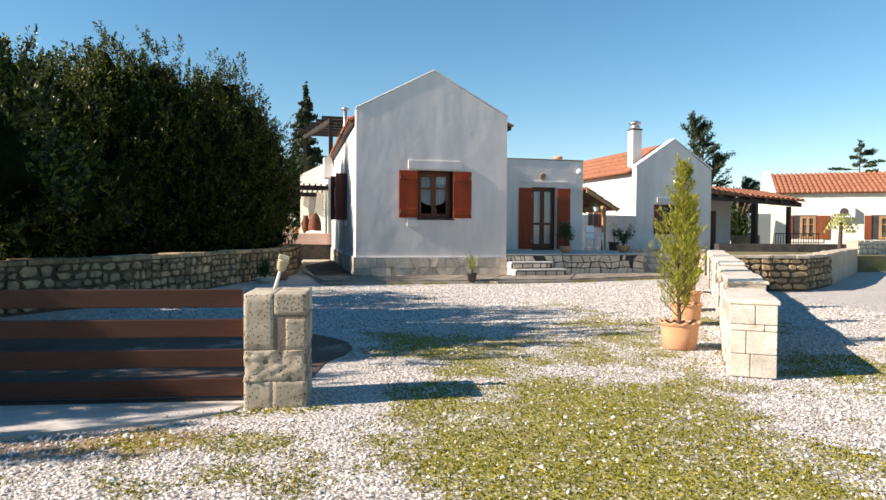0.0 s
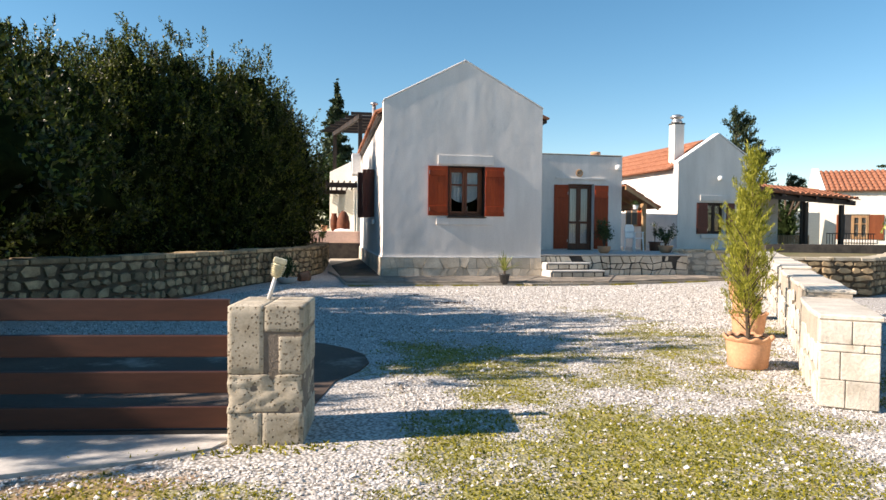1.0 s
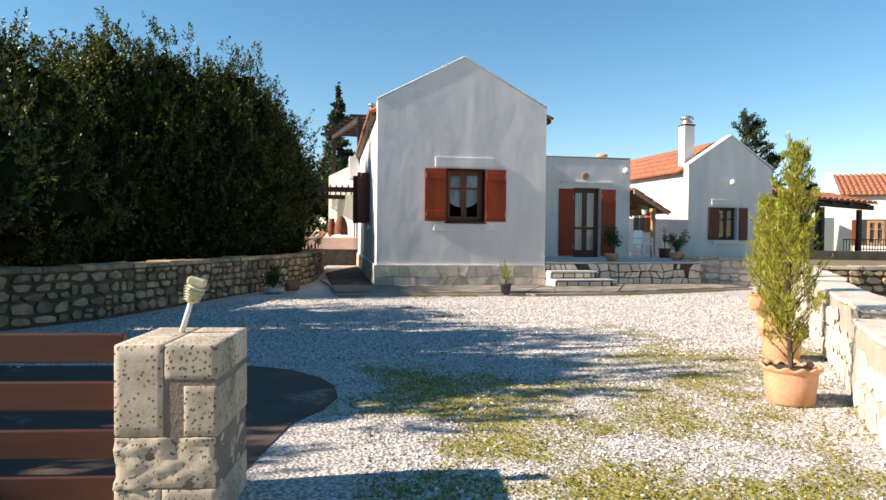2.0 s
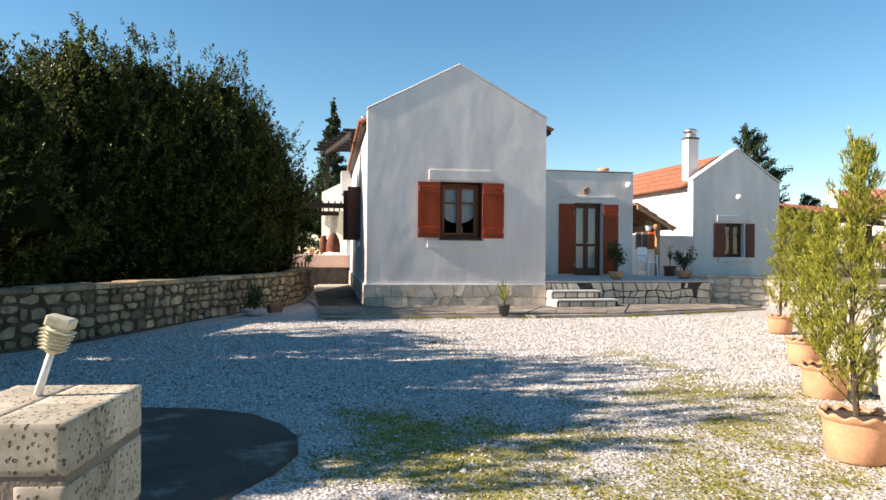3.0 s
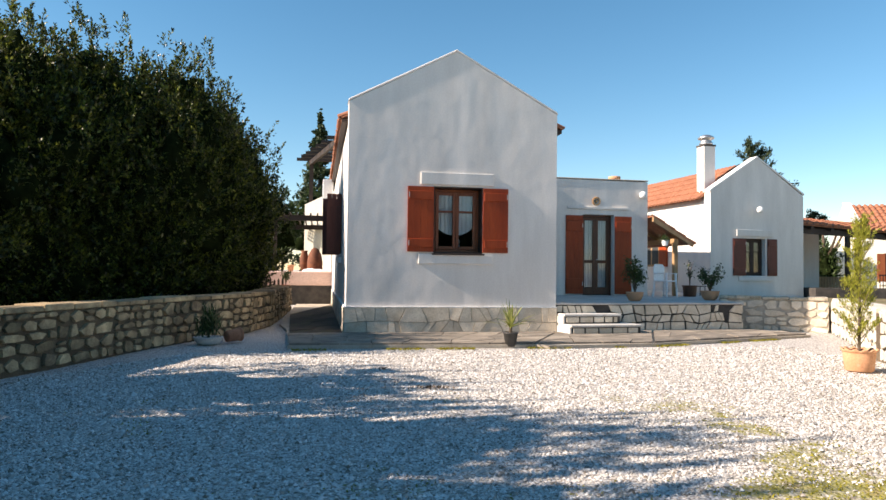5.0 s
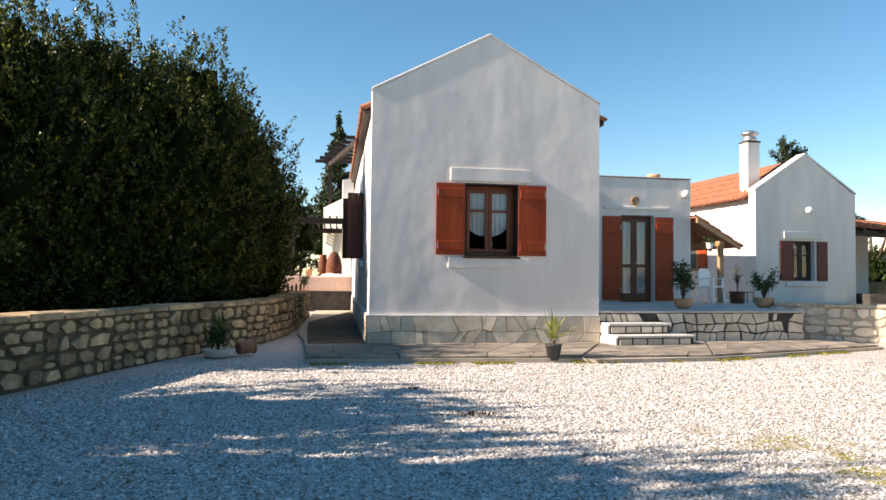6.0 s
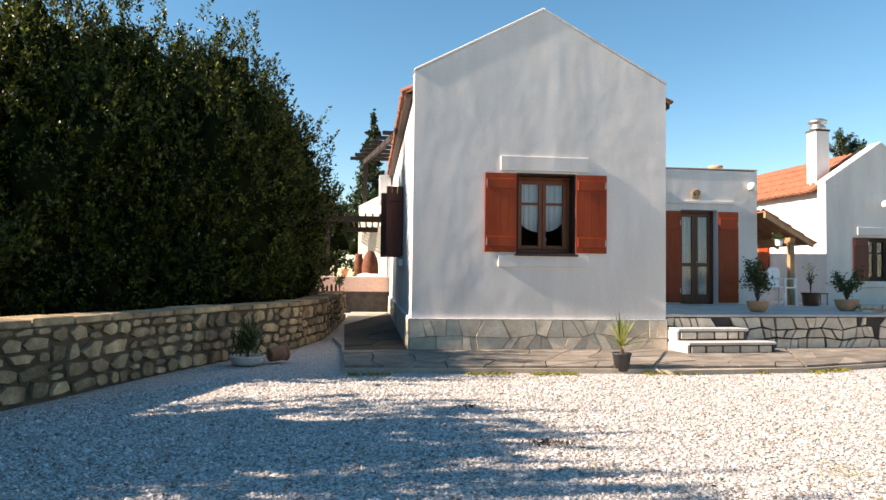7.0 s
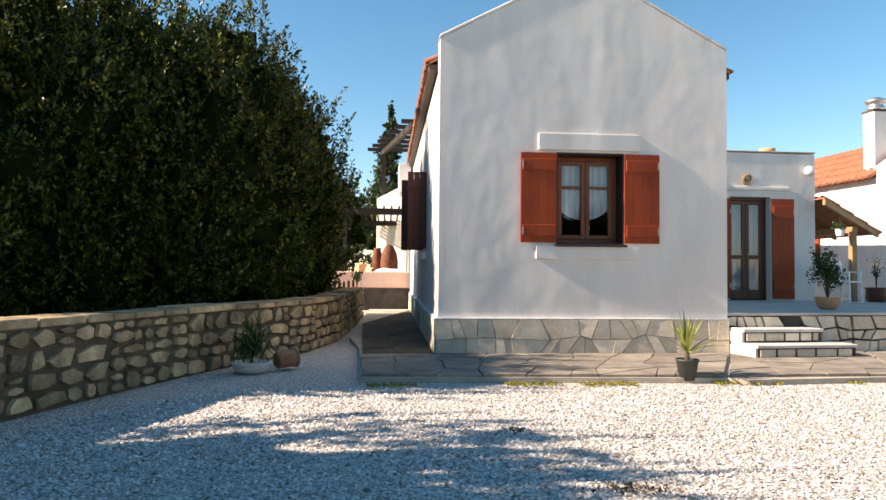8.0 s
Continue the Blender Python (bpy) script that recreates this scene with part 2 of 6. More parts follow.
def lathe(bm, profile, n=24, centre=(0, 0), wave=0.0, waves=0):
    rings = []
    for k, (r, z) in enumerate(profile):
        ring = []
        for i in range(n):
            a = 2 * math.pi * i / n
            dz = wave * math.sin(waves * a) if waves and k in wave_rows(profile) else 0
            ring.append(bm.verts.new((centre[0] + r * math.cos(a), centre[1] + r * math.sin(a), z + dz)))
        rings.append(ring)
    for r0, r1 in zip(rings, rings[1:]):
        for i in range(n):
            bm.faces.new((r0[i], r0[(i + 1) % n], r1[(i + 1) % n], r1[i]))
    bm.faces.new(rings[0][::-1])
    bm.faces.new(rings[-1])


def wave_rows(profile):
    top = max(z for _, z in profile)
    return [k for k, (_, z) in enumerate(profile) if z > top - 0.035]


def tube(bm, p, q, r0, r1=None, n=8):
    p, q = Vector(p), Vector(q)
    r1 = r0 if r1 is None else r1
    m = (q - p).to_track_quat("Z", "Y").to_matrix()
    lo = [bm.verts.new(p + m @ Vector((r0 * math.cos(2 * math.pi * i / n), r0 * math.sin(2 * math.pi * i / n), 0))) for i in range(n)]
    hi = [bm.verts.new(q + m @ Vector((r1 * math.cos(2 * math.pi * i / n), r1 * math.sin(2 * math.pi * i / n), 0))) for i in range(n)]
    bm.faces.new(lo[::-1])
    bm.faces.new(hi)
    for i in range(n):
        bm.faces.new((lo[i], lo[(i + 1) % n], hi[(i + 1) % n], hi[i]))


def bevel(bm, w, segments=2):
    bmesh.ops.recalc_face_normals(bm, faces=bm.faces)
    edges = [e for e in bm.edges if len(e.link_faces) == 2 and e.calc_face_angle(0) > 0.6]
    bmesh.ops.bevel(bm, geom=edges, offset=w, segments=segments, affect="EDGES", profile=0.6)


def mesh_of(name, bm, material, smooth=False, fix=True):
    if fix:
        bmesh.ops.recalc_face_normals(bm, faces=bm.faces)
    me = bpy.data.meshes.new(name)
    bm.to_mesh(me)
    bm.free()
    me.materials.append(material)
    if smooth:
        for p in me.polygons:
            p.use_smooth = True
    return me


def part(name, bm, material, parent=None, label="", smooth=False):
    """Links a bmesh (or a mesh) as one object, under a thing or a part."""
    me = bm if isinstance(bm, bpy.types.Mesh) else mesh_of(name, bm, material, smooth)
    ob = new(name, me)
    if parent is not None:
        ob.parent = parent
    if label:
        ob["label"] = label
    return ob


def thing(name, label, category, m=None, group="", kind=""):
    ob = new(name)
    ob.empty_display_size = 0.2
    if m is not None:
        ob.matrix_basis = m
    return tagged(ob, label, category, group, kind)


def raw_mesh(name, verts, faces, material):
    """A large mesh out of numpy arrays; faces all with the same number of corners."""
    me = bpy.data.meshes.new(name)
    n, k = faces.shape
    me.vertices.add(len(verts))
    me.vertices.foreach_set("co", verts.astype(np.float32).ravel())
    me.loops.add(n * k)
    me.loops.foreach_set("vertex_index", faces.astype(np.int32).ravel())
    me.polygons.add(n)
    me.polygons.foreach_set("loop_start", np.arange(0, n * k, k, dtype=np.int32))
    me.polygons.foreach_set("loop_total", np.full(n, k, dtype=np.int32))
    me.update(calc_edges=True)
    me.validate()
    me.materials.append(material)
    return me


def leaves(rng, centres, size, aspect=0.5, up=0.3, spread=0.0, direction=None):
    """Bent diamond leaves, two triangles each, at the centres: vertices and faces."""
    n = len(centres)
    d = rng.normal(size=(n, 3)) if direction is None else direction + rng.normal(size=(n, 3)) * spread
    d[:, 2] += up
    d /= np.linalg.norm(d, axis=1, keepdims=True) + 1e-9
    s = np.cross(d, rng.normal(size=(n, 3)))
    s /= np.linalg.norm(s, axis=1, keepdims=True) + 1e-9
    ln = size * rng.uniform(0.6, 1.25, (n, 1))
    w = s * ln * aspect * 0.5
    bend = np.cross(d, s) * ln * 0.12
    v = np.stack([centres - d * ln * 0.5, centres + w + bend, centres + d * ln * 0.5, centres - w + bend], 1).reshape(-1, 3)
    f = np.arange(n * 4).reshape(n, 4)
    return v, f


# ---------- ground ----------
def moss_amount(x, y):
    """How thickly moss covers the gravel: most in the entrance, in patches further in."""
    p = Vector((x * 0.6, y * 0.6, 3.0))
    n = noise.noise(p) + 0.6 * noise.noise(p * 2.7) + 0.6 * noise.noise(p * 6.5)
    entrance = 1.1 * math.exp(-((x + 1.9 - 0.12 * (y - 6)) / 1.25) ** 2 - ((y - 6.0) / 1.65) ** 2)
    strip = 0.26 * math.exp(-((x - 0.2 - 0.3 * (y - 8)) / 2.3) ** 2) * max(0.0, min(1.0, (15.5 - y) / 5))
    patch = 0.75 * math.exp(-((x + 1.1) / 1.5) ** 2 - ((y - 9.6) / 1.2) ** 2) + 0.6 * math.exp(-((x - 1.9) / 1.0) ** 2 - ((y - 7.0) / 0.8) ** 2)
    return n * 0.95 + entrance + strip + patch - 0.2 - 0.07 * max(0.0, y - 9.5)


def ground_material():
    m, nt, b = nodes_of("white_gravel_ground")
    vor = nt.nodes.new("ShaderNodeTexVoronoi")
    g = nt.nodes.new("ShaderNodeNewGeometry")
    nt.links.new(g.outputs["Position"], vor.inputs["Vector"])
    vor.inputs["Scale"].default_value = 44
    stone = ramp(nt, [(0.0, (0.34, 0.325, 0.305)), (0.35, (0.56, 0.545, 0.515)), (1.0, (0.74, 0.725, 0.70))], vor.outputs["Color"])
    gap = ramp(nt, [(0.34, (1, 1, 1)), (0.70, (0.45, 0.42, 0.39))], vor.outputs["Distance"])
    col = mixc(nt, 1.0, stone, gap, "MULTIPLY")
    dirt = ramp(nt, [(0.52, (0, 0, 0)), (0.66, (1, 1, 1))], noise_tex(nt, 0.9, 6, None, 0.7, True))
    col = mixc(nt, mixc(nt, 1.0, dirt, (0.35, 0.35, 0.35), "MULTIPLY"), col, (0.44, 0.41, 0.36))
    # brown earth shows through beside the gate sill
    earth = nt.nodes.new("ShaderNodeMapRange")
    earth.inputs[1].default_value, earth.inputs[2].default_value, earth.inputs[3].default_value, earth.inputs[4].default_value = -3.2, -4.6, -0.4, 0.12
    sx0 = nt.nodes.new("ShaderNodeSeparateXYZ")
    nt.links.new(g.outputs["Position"], sx0.inputs[0])
    nt.links.new(sx0.outputs["X"], earth.inputs[0])
    mid = nt.nodes.new("ShaderNodeMath")
    mid.inputs[1].default_value = -6.45
    nt.links.new(sx0.outputs["Y"], mid.inputs[0])
    off = nt.nodes.new("ShaderNodeMath")
    off.operation = "ABSOLUTE"
    nt.links.new(mid.outputs[0], off.inputs[0])
    near = nt.nodes.new("ShaderNodeMapRange")
    near.inputs[1].default_value, near.inputs[2].default_value, near.inputs[3].default_value, near.inputs[4].default_value = 0.12, 0.75, 0.02, -0.5
    nt.links.new(off.outputs[0], near.inputs[0])
    e1 = nt.nodes.new("ShaderNodeMath")
    nt.links.new(earth.outputs[0], e1.inputs[0])
    nt.links.new(near.outputs[0], e1.inputs[1])
    e2 = nt.nodes.new("ShaderNodeMath")
    nt.links.new(e1.outputs[0], e2.inputs[0])
    nt.links.new(noise_tex(nt, 2.2, 6, None, 0.7, True), e2.inputs[1])
    col = mixc(nt, ramp(nt, [(0.46, (0, 0, 0)), (0.6, (1, 1, 1))], e2.outputs[0]), col, (0.30, 0.215, 0.14))
    # moss grows where the ground carries it, broken up by the stones
    at = nt.nodes.new("ShaderNodeAttribute")
    at.attribute_name = "moss"
    fine = nt.nodes.new("ShaderNodeMath")
    fine.operation = "MULTIPLY_ADD"
    fine.inputs[1].default_value, fine.inputs[2].default_value = 2.2, -1.1
    nt.links.new(noise_tex(nt, 9, 5, None, 0.7, True), fine.inputs[0])
    add = nt.nodes.new("ShaderNodeMath")
    nt.links.new(at.outputs["Fac"], add.inputs[0])
    nt.links.new(fine.outputs[0], add.inputs[1])
    moss = ramp(nt, [(0.22, (0, 0, 0)), (0.75, (0.82, 0.82, 0.82))], add.outputs[0])
    mosscol = ramp(nt, [(0.3, (0.13, 0.125, 0.014)), (0.52, (0.27, 0.25, 0.035)), (0.7, (0.27, 0.19, 0.06))], noise_tex(nt, 4, 6, None, 0.7, True))
    col = mixc(nt, moss, col, mosscol)
    nt.links.new(col, b.inputs["Base Color"])
    b.inputs["Roughness"].default_value = 0.95
    b.inputs["Specular IOR Level"].default_value = 0.2
    inv = nt.nodes.new("ShaderNodeMath")
    inv.operation = "SUBTRACT"
    inv.inputs[0].default_value = 1.0
    nt.links.new(vor.outputs["Distance"], inv.inputs[1])
    bump(nt, b, inv.outputs[0], 0.5, 0.018)
    return m


GROUND = ground_material()


def ground_height(x, y):
    return 0.012 * math.sin(x * 0.9 + 1) * math.sin(y * 0.7) - 0.03 * math.exp(-((y - 14) / 3.5) ** 2)


bm = bmesh.new()
xs = [-900, -200, -60, -25, -16, -12] + [-9 + 0.2 * i for i in range(81)] + [9, 12, 16, 22, 30, 60, 200, 900]
ys = [-900, -200, -50, -15, -5, -2] + [0.2 * i for i in range(96)] + [20, 22, 24, 28, 35, 60, 150, 400, 900]
grid = [[bm.verts.new((x, y, ground_height(x, y) if -14 < x < 16 and 0 < y < 22 else 0)) for y in ys] for x in xs]
for i in range(len(xs) - 1):
    for j in range(len(ys) - 1):
        bm.faces.new((grid[i][j], grid[i + 1][j], grid[i + 1][j + 1], grid[i][j + 1]))
ground = part("ground", bm, GROUND, smooth=True)
moss_layer = ground.data.attributes.new("moss", "FLOAT", "POINT")
for k, v in enumerate(ground.data.vertices):
    moss_layer.data[k].value = max(-0.3, min(0.9, moss_amount(v.co.x, v.co.y))) if abs(v.co.x) < 20 and abs(v.co.y) < 30 else -0.1
tagged(ground, "white gravel yard with patches of moss and grass", "ground", kind="structure")

# ---------- the walls of the yard, as plans of their front faces ----------
W_PLAN = [(-9.6, 10.6), (-8.6, 11.9), (-7.65, 13.15), (-6.55, 14.7), (-5.85, 16.4), (-5.3, 17.9), (-4.67, 19.4), (-3.95, 20.8), (-3.62, 22.3), (-3.5, 25.0), (-3.42, 28.2)]
E_PLAN = [(0.0, 7.4), (8.29, 19.98)]
F_PLAN = [(8.29, 19.98), (6.52, 21.3)]
R_PLAN = [(5.55, 15.65), (6.7, 15.2), (7.44, 15.1), (8.3, 15.6), (9.4, 16.4)]
RP_PLAN = [(9.4, 16.4), (14.6, 20.9)]


def wall_body(name, plan, thick, z1, material, label, side=1, z0=-0.1):
    """A wall whose front face follows the plan; its body lies to the left (side 1) or right of the way."""
    bm = bmesh.new()
    pts = [Vector((*p, 0)) for p in plan]
    nor = []
    for i in range(len(pts)):
        a, b = pts[max(i - 1, 0)], pts[min(i + 1, len(pts) - 1)]
        d = (b - a).normalized()
        nor.append(Vector((-d.y, d.x, 0)) * side)
    rows = []
    for p, n in zip(pts, nor):
        q = p + n * thick
        rows.append([bm.verts.new((p.x, p.y, z0)), bm.verts.new((p.x, p.y, z1)), bm.verts.new((q.x, q.y, z1)), bm.verts.new((q.x, q.y, z0))])
    for r, s in zip(rows, rows[1:]):
        for k in range(4):
            bm.faces.new((r[k], r[(k + 1) % 4], s[(k + 1) % 4], s[k]))
    bm.faces.new(rows[0][::-1])
    bm.faces.new(rows[-1])
    return tagged(part(name, bm, material), label, "wall", kind="structure")


wall_west = wall_body("wall_west", W_PLAN, 0.42, 0.70, MORTAR, "low field-stone garden wall with pale capping stones", 1)


def east_wall():
    """The yard wall in sections that step up and back, each a little proud of the next."""
    bm = bmesh.new()
    d = Vector((E_PLAN[1][0] - E_PLAN[0][0], E_PLAN[1][1] - E_PLAN[0][1], 0))
    length = d.length
    d.normalize()
    n = Vector((d.y, -d.x, 0))
    for s0, s1, off, z in ((0.0, 1.55, 0.0, 0.62), (1.55, 5.2, 0.06, 0.69), (5.2, length, 0.08, 0.73)):
        p = [Vector((*E_PLAN[0], 0)) + d * s + n * o for s, o in ((s0, off), (s1, off), (s1, off + 0.36), (s0, off + 0.36))]
        prism(bm, [(q.x, q.y) for q in p], -0.1, z)
    return tagged(part("wall_east", bm, MORTAR_PALE), "low white stone yard wall with stepped capping", "wall", kind="structure")


wall_east = east_wall()
wall_terrace_end = wall_body("wall_south", F_PLAN, 0.36, 0.70, MORTAR_PALE, "low pale stone wall joining yard wall and terrace", -1)
wall_lane = wall_body("wall_lane", R_PLAN, 0.38, 0.70, MORTAR, "low stone wall beside the lane", 1)
wall_lane_plain = wall_body("wall_lane_plastered", RP_PLAN, 0.38, 0.76, BEIGE, "low beige rendered wall beside the lane", 1)

# raised garden behind these walls
bm = bmesh.new()
prism(bm, [(6.6, 21.45), (8.5, 20.15), (5.8, 16.0), (6.8, 15.4), (7.4, 15.3), (8.2, 15.8), (9.3, 16.6), (14.6, 21.1), (40, 21.5), (60, 70), (-40, 70), (-40, 33.0), (2.0, 33), (6.6, 24.2)], -0.2, 0.55)
tagged(part("ground_raised_garden", bm, EARTH), "raised earth garden round the further houses", "garden", kind="structure")


# ---------- roofs ----------
def roof_tiles(corner, along, up, pitch=0.21, course=0.42, rise=0.055):
    """Barrel tiles as real half-round pieces, course over course: one bmesh."""
    bm = bmesh.new()
    corner, along, up = Vector(corner), Vector(along), Vector(up)
    la, lu = along.length, up.length
    a, u = along.normalized(), up.normalized()
    n = a.cross(u).normalized()
    if n.z < 0:
        n = -n
    rng = random.Random(7)
    for i in range(int(la / pitch)):
        for j in range(max(1, int(round(lu / course)))):
            cl = lu / max(1, int(round(lu / course)))
            o = corner + a * (pitch * (i + 0.5) + rng.uniform(-.008, .008)) + u * (cl * j - 0.03 + rng.uniform(-.012, .012))
            lo, hi = [], []
            for k in range(6):
                t = math.pi * k / 5
                lo.append(bm.verts.new(o - a * (math.cos(t) * pitch * 0.42) + n * (math.sin(t) * rise * 1.15 + 0.022)))
                hi.append(bm.verts.new(o + u * (cl + 0.05) - a * (math.cos(t) * pitch * 0.34) + n * (math.sin(t) * rise * 0.9 + 0.004)))
            for k in range(5):
                bm.faces.new((lo[k], lo[k + 1], hi[k + 1], hi[k]))
            bm.faces.new(lo)
    # the valleys between, as one sheet
    v = [bm.verts.new(p) for p in (corner, corner + along, corner + along + up, corner + up)]
    bm.faces.new(v)
    w = [bm.verts.new(p - n * 0.03) for p in (corner, corner + along, corner + along + up, corner + up)]
    bm.faces.new(w)
    for k in range(4):
        bm.faces.new((v[k], v[(k + 1) % 4], w[(k + 1) % 4], w[k]))
    return bm


# ---------- houses ----------
def gable_wall(bm, x0, x1, xa, z0, zl, zr, za, y0, y1, hole=None):
    """Gable wall along x with eaves zl and zr and apex za at xa; hole = (x0, x1, z0, z1)."""
    def top(x):
        return zl + (za - zl) * (x - x0) / (xa - x0) if x <= xa else zr + (za - zr) * (x1 - x) / (x1 - xa)
    if not hole:
        prism(bm, [(x0, z0), (x1, z0), (x1, zr), (xa, za), (x0, zl)], y0, y1, "y")
        return
    a, b, c, d = hole
    prism(bm, [(x0, z0), (a, z0), (a, top(a)), (x0, zl)], y0, y1, "y")
    prism(bm, [(b, z0), (x1, z0), (x1, zr), (b, top(b))], y0, y1, "y")
    prism(bm, [(a, z0), (b, z0), (b, c), (a, c)], y0, y1, "y")
    mid = [(a, d), (b, d), (b, top(b))] + ([(xa, za)] if a < xa < b else []) + [(a, top(a))]
    prism(bm, mid, y0, y1, "y")


def shutter_leaf(parent, x0, x1, z0, z1, y, m=None, paint=None):
    """A ledged board shutter, its face towards -y, drawn in place."""
    bm = bmesh.new()
    paint = paint or SHUTTER
    n = 4
    for i in range(n):
        a, b = x0 + (x1 - x0) * i / n, x0 + (x1 - x0) * (i + 1) / n
        box(bm, a + 0.0006, b - 0.0006, y - 0.034, y - 0.004, z0, z1)
    bevel(bm, 0.0018, 1)
    if m is not None:
        bmesh.ops.transform(bm, matrix=m, verts=bm.verts)
    leaf = part("shutter", bm, paint, parent)
    for zz in (z0 + 0.07 * (z1 - z0), z1 - 0.20 * (z1 - z0)):
        bm = bmesh.new()
        box(bm, x0 + 0.02, x1 - 0.02, y - 0.056, y - 0.036, zz, zz + 0.13 * (z1 - z0))
        bevel(bm, 0.006, 1)
        if m is not None:
            bmesh.ops.transform(bm, matrix=m, verts=bm.verts)
        part("rail", bm, paint, leaf)
    xi = x0 + 0.02 if abs(x0) > abs(x1) else x1 - 0.03
    for zz in (z0 + 0.13 * (z1 - z0), z1 - 0.13 * (z1 - z0)):
        bm = bmesh.new()
        box(bm, xi, xi + 0.012, y - 0.064, y - 0.03, zz - 0.05, zz + 0.05)
        if m is not None:
            bmesh.ops.transform(bm, matrix=m, verts=bm.verts)
        part("hinge", bm, METAL, leaf)
    return leaf


def window_unit(parent, x0, x1, z0, z1, y, wood=None, curtain=True, bars=2):
    """A two-leaf wooden window set back in its opening, with net curtains."""
    wood = wood or WINDOW_WOOD
    win = new("window")
    win.parent = parent
    win.empty_display_size = 0.1
    bm = bmesh.new()
    t = 0.055
    box(bm, x0, x0 + t, y, y + 0.07, z0, z1), box(bm, x1 - t, x1, y, y + 0.07, z0, z1)
    box(bm, x0 + t, x1 - t, y, y + 0.07, z0, z0 + t), box(bm, x0 + t, x1 - t, y, y + 0.07, z1 - t, z1)
    bevel(bm, 0.006, 1)
    part("window_frame", bm, wood, win)
    xm = (x0 + x1) / 2
    for a, b in ((x0 + t + 0.003, xm - 0.002), (xm + 0.002, x1 - t - 0.003)):
        bm = bmesh.new()
        s, c, d = 0.062, z0 + t + 0.003, z1 - t - 0.003
        box(bm, a, a + s, y - 0.012, y + 0.045, c, d), box(bm, b - s, b, y - 0.012, y + 0.045, c, d)
        box(bm, a + s, b - s, y - 0.012, y + 0.045, c, c + s), box(bm, a + s, b - s, y - 0.012, y + 0.045, d - s, d)
        for k in range(1, bars):
            zz = d - (d - c) * 0.34 * k
            box(bm, a + s, b - s, y - 0.006, y + 0.04, zz - 0.02, zz + 0.02)
        bevel(bm, 0.005, 1)
        sash = part("sash", bm, wood, win)
        bm = bmesh.new()
        box(bm, a + s - 0.005, b - s + 0.005, y + 0.014, y + 0.018, c + s - 0.005, d - s + 0.005)
        pane = part("pane", bm, GLASS, sash)
        pane.visible_shadow = False
    return win


def room_box(parent, x0, x1, y0, y1, z0, z1):
    bm = bmesh.new()
    v = box(bm, x0, x1, y0, y1, z0, z1)
    bm.faces.ensure_lookup_table()
    front = [f for f in bm.faces if all(abs(q.co.y - y0) < 1e-5 for q in f.verts)]
    bmesh.ops.delete(bm, geom=front, context="FACES_ONLY")
    return part("room_lining", bm, INSIDE, parent)


def trim_bar(name, parent, x0, x1, y, z0, z1, proud=0.035, material=None):
    bm = bmesh.new()
    box(bm, x0, x1, y - proud, y - 0.001, z0, z1)
    bevel(bm, 0.006, 1)
    return part(name, bm, material or PLASTER, parent)


# main house
house = thing("house", "white plastered gabled cottage with red-brown shutters and stone plinth", "house")
bm = bmesh.new()
gable_wall(bm, -2.085, 2.075, 0.0, 0.0, 4.47, 4.43, 5.56, 20.0, 20.35, (-0.43, 0.55, 1.60, 2.90))
part("wall_gable", bm, PLASTER, house)
bm = bmesh.new()
box(bm, -2.083, -1.75, 20.352, 31.0, 0.0, 4.22)
part("wall_side", bm, PLASTER, house)
bm = bmesh.new()
box(bm, 1.75, 2.073, 20.352, 31.0, 0.0, 4.22)
part("wall_side", bm, PLASTER, house)
bm = bmesh.new()
gable_wall(bm, -1.748, 1.748, 0.0, 0.0, 4.3, 4.3, 5.2, 30.7, 30.998)
part("wall_back", bm, PLASTER, house)
for s in (-1, 1):
    ov = 2.22 if s < 0 else 2.34
    bm = roof_tiles((s * ov, 20.36, 4.24), (0, 10.7, 0), (-s * ov, 0, 1.14))
    part("roof", bm, ROOF_TILE, house)
    bm = bmesh.new()
    z = 4.47 if s < 0 else 4.43
    xe = -2.085 if s < 0 else 2.075
    prism(bm, [(xe - s * -0.02, z), (xe, z + 0.05), (0, 5.61), (0, 5.562)], 19.985, 20.36, "y")
    bevel(bm, 0.01, 1)
    part("verge_cap", bm, PLASTER, house)
    bm = bmesh.new()
    box(bm, min(s * (ov - 0.02), s * 2.09), max(s * (ov - 0.02), s * 2.09), 20.38, 31.0, 4.14, 4.205)
    part("eave_board", bm, DARK_WOOD, house)
win = window_unit(house, -0.405, 0.525, 1.625, 2.875, 20.25)
bm = bmesh.new()
box(bm, -0.429, -0.407, 20.004, 20.346, 1.601, 2.899)
box(bm, 0.527, 0.549, 20.004, 20.346, 1.601, 2.899)
box(bm, -0.406, 0.526, 20.004, 20.346, 2.877, 2.899)
box(bm, -0.406, 0.526, 20.004, 20.346, 1.601, 1.623)
part("reveal_lining", bm, DARK_WOOD, house, "dark wooden lining of the window opening")
room_box(house, -1.7, 1.7, 20.36, 24.0, 0.9, 4.0)
for a, b in ((-0.94, -0.43), (0.55, 1.06)):
    shutter_leaf(house, a, b, 1.62, 2.885, 19.998)
trim_bar("lintel", house, -0.69, 0.76, 20.0, 2.93, 3.165)
trim_bar("window_sill", house, -0.72, 0.76, 20.0, 1.39, 1.58)
bm = bmesh.new()
box(bm, -0.46, 0.58, 19.93, 20.13, 1.565, 1.598)
bevel(bm, 0.006, 1)
part("sill_board", bm, DARK_WOOD, house)

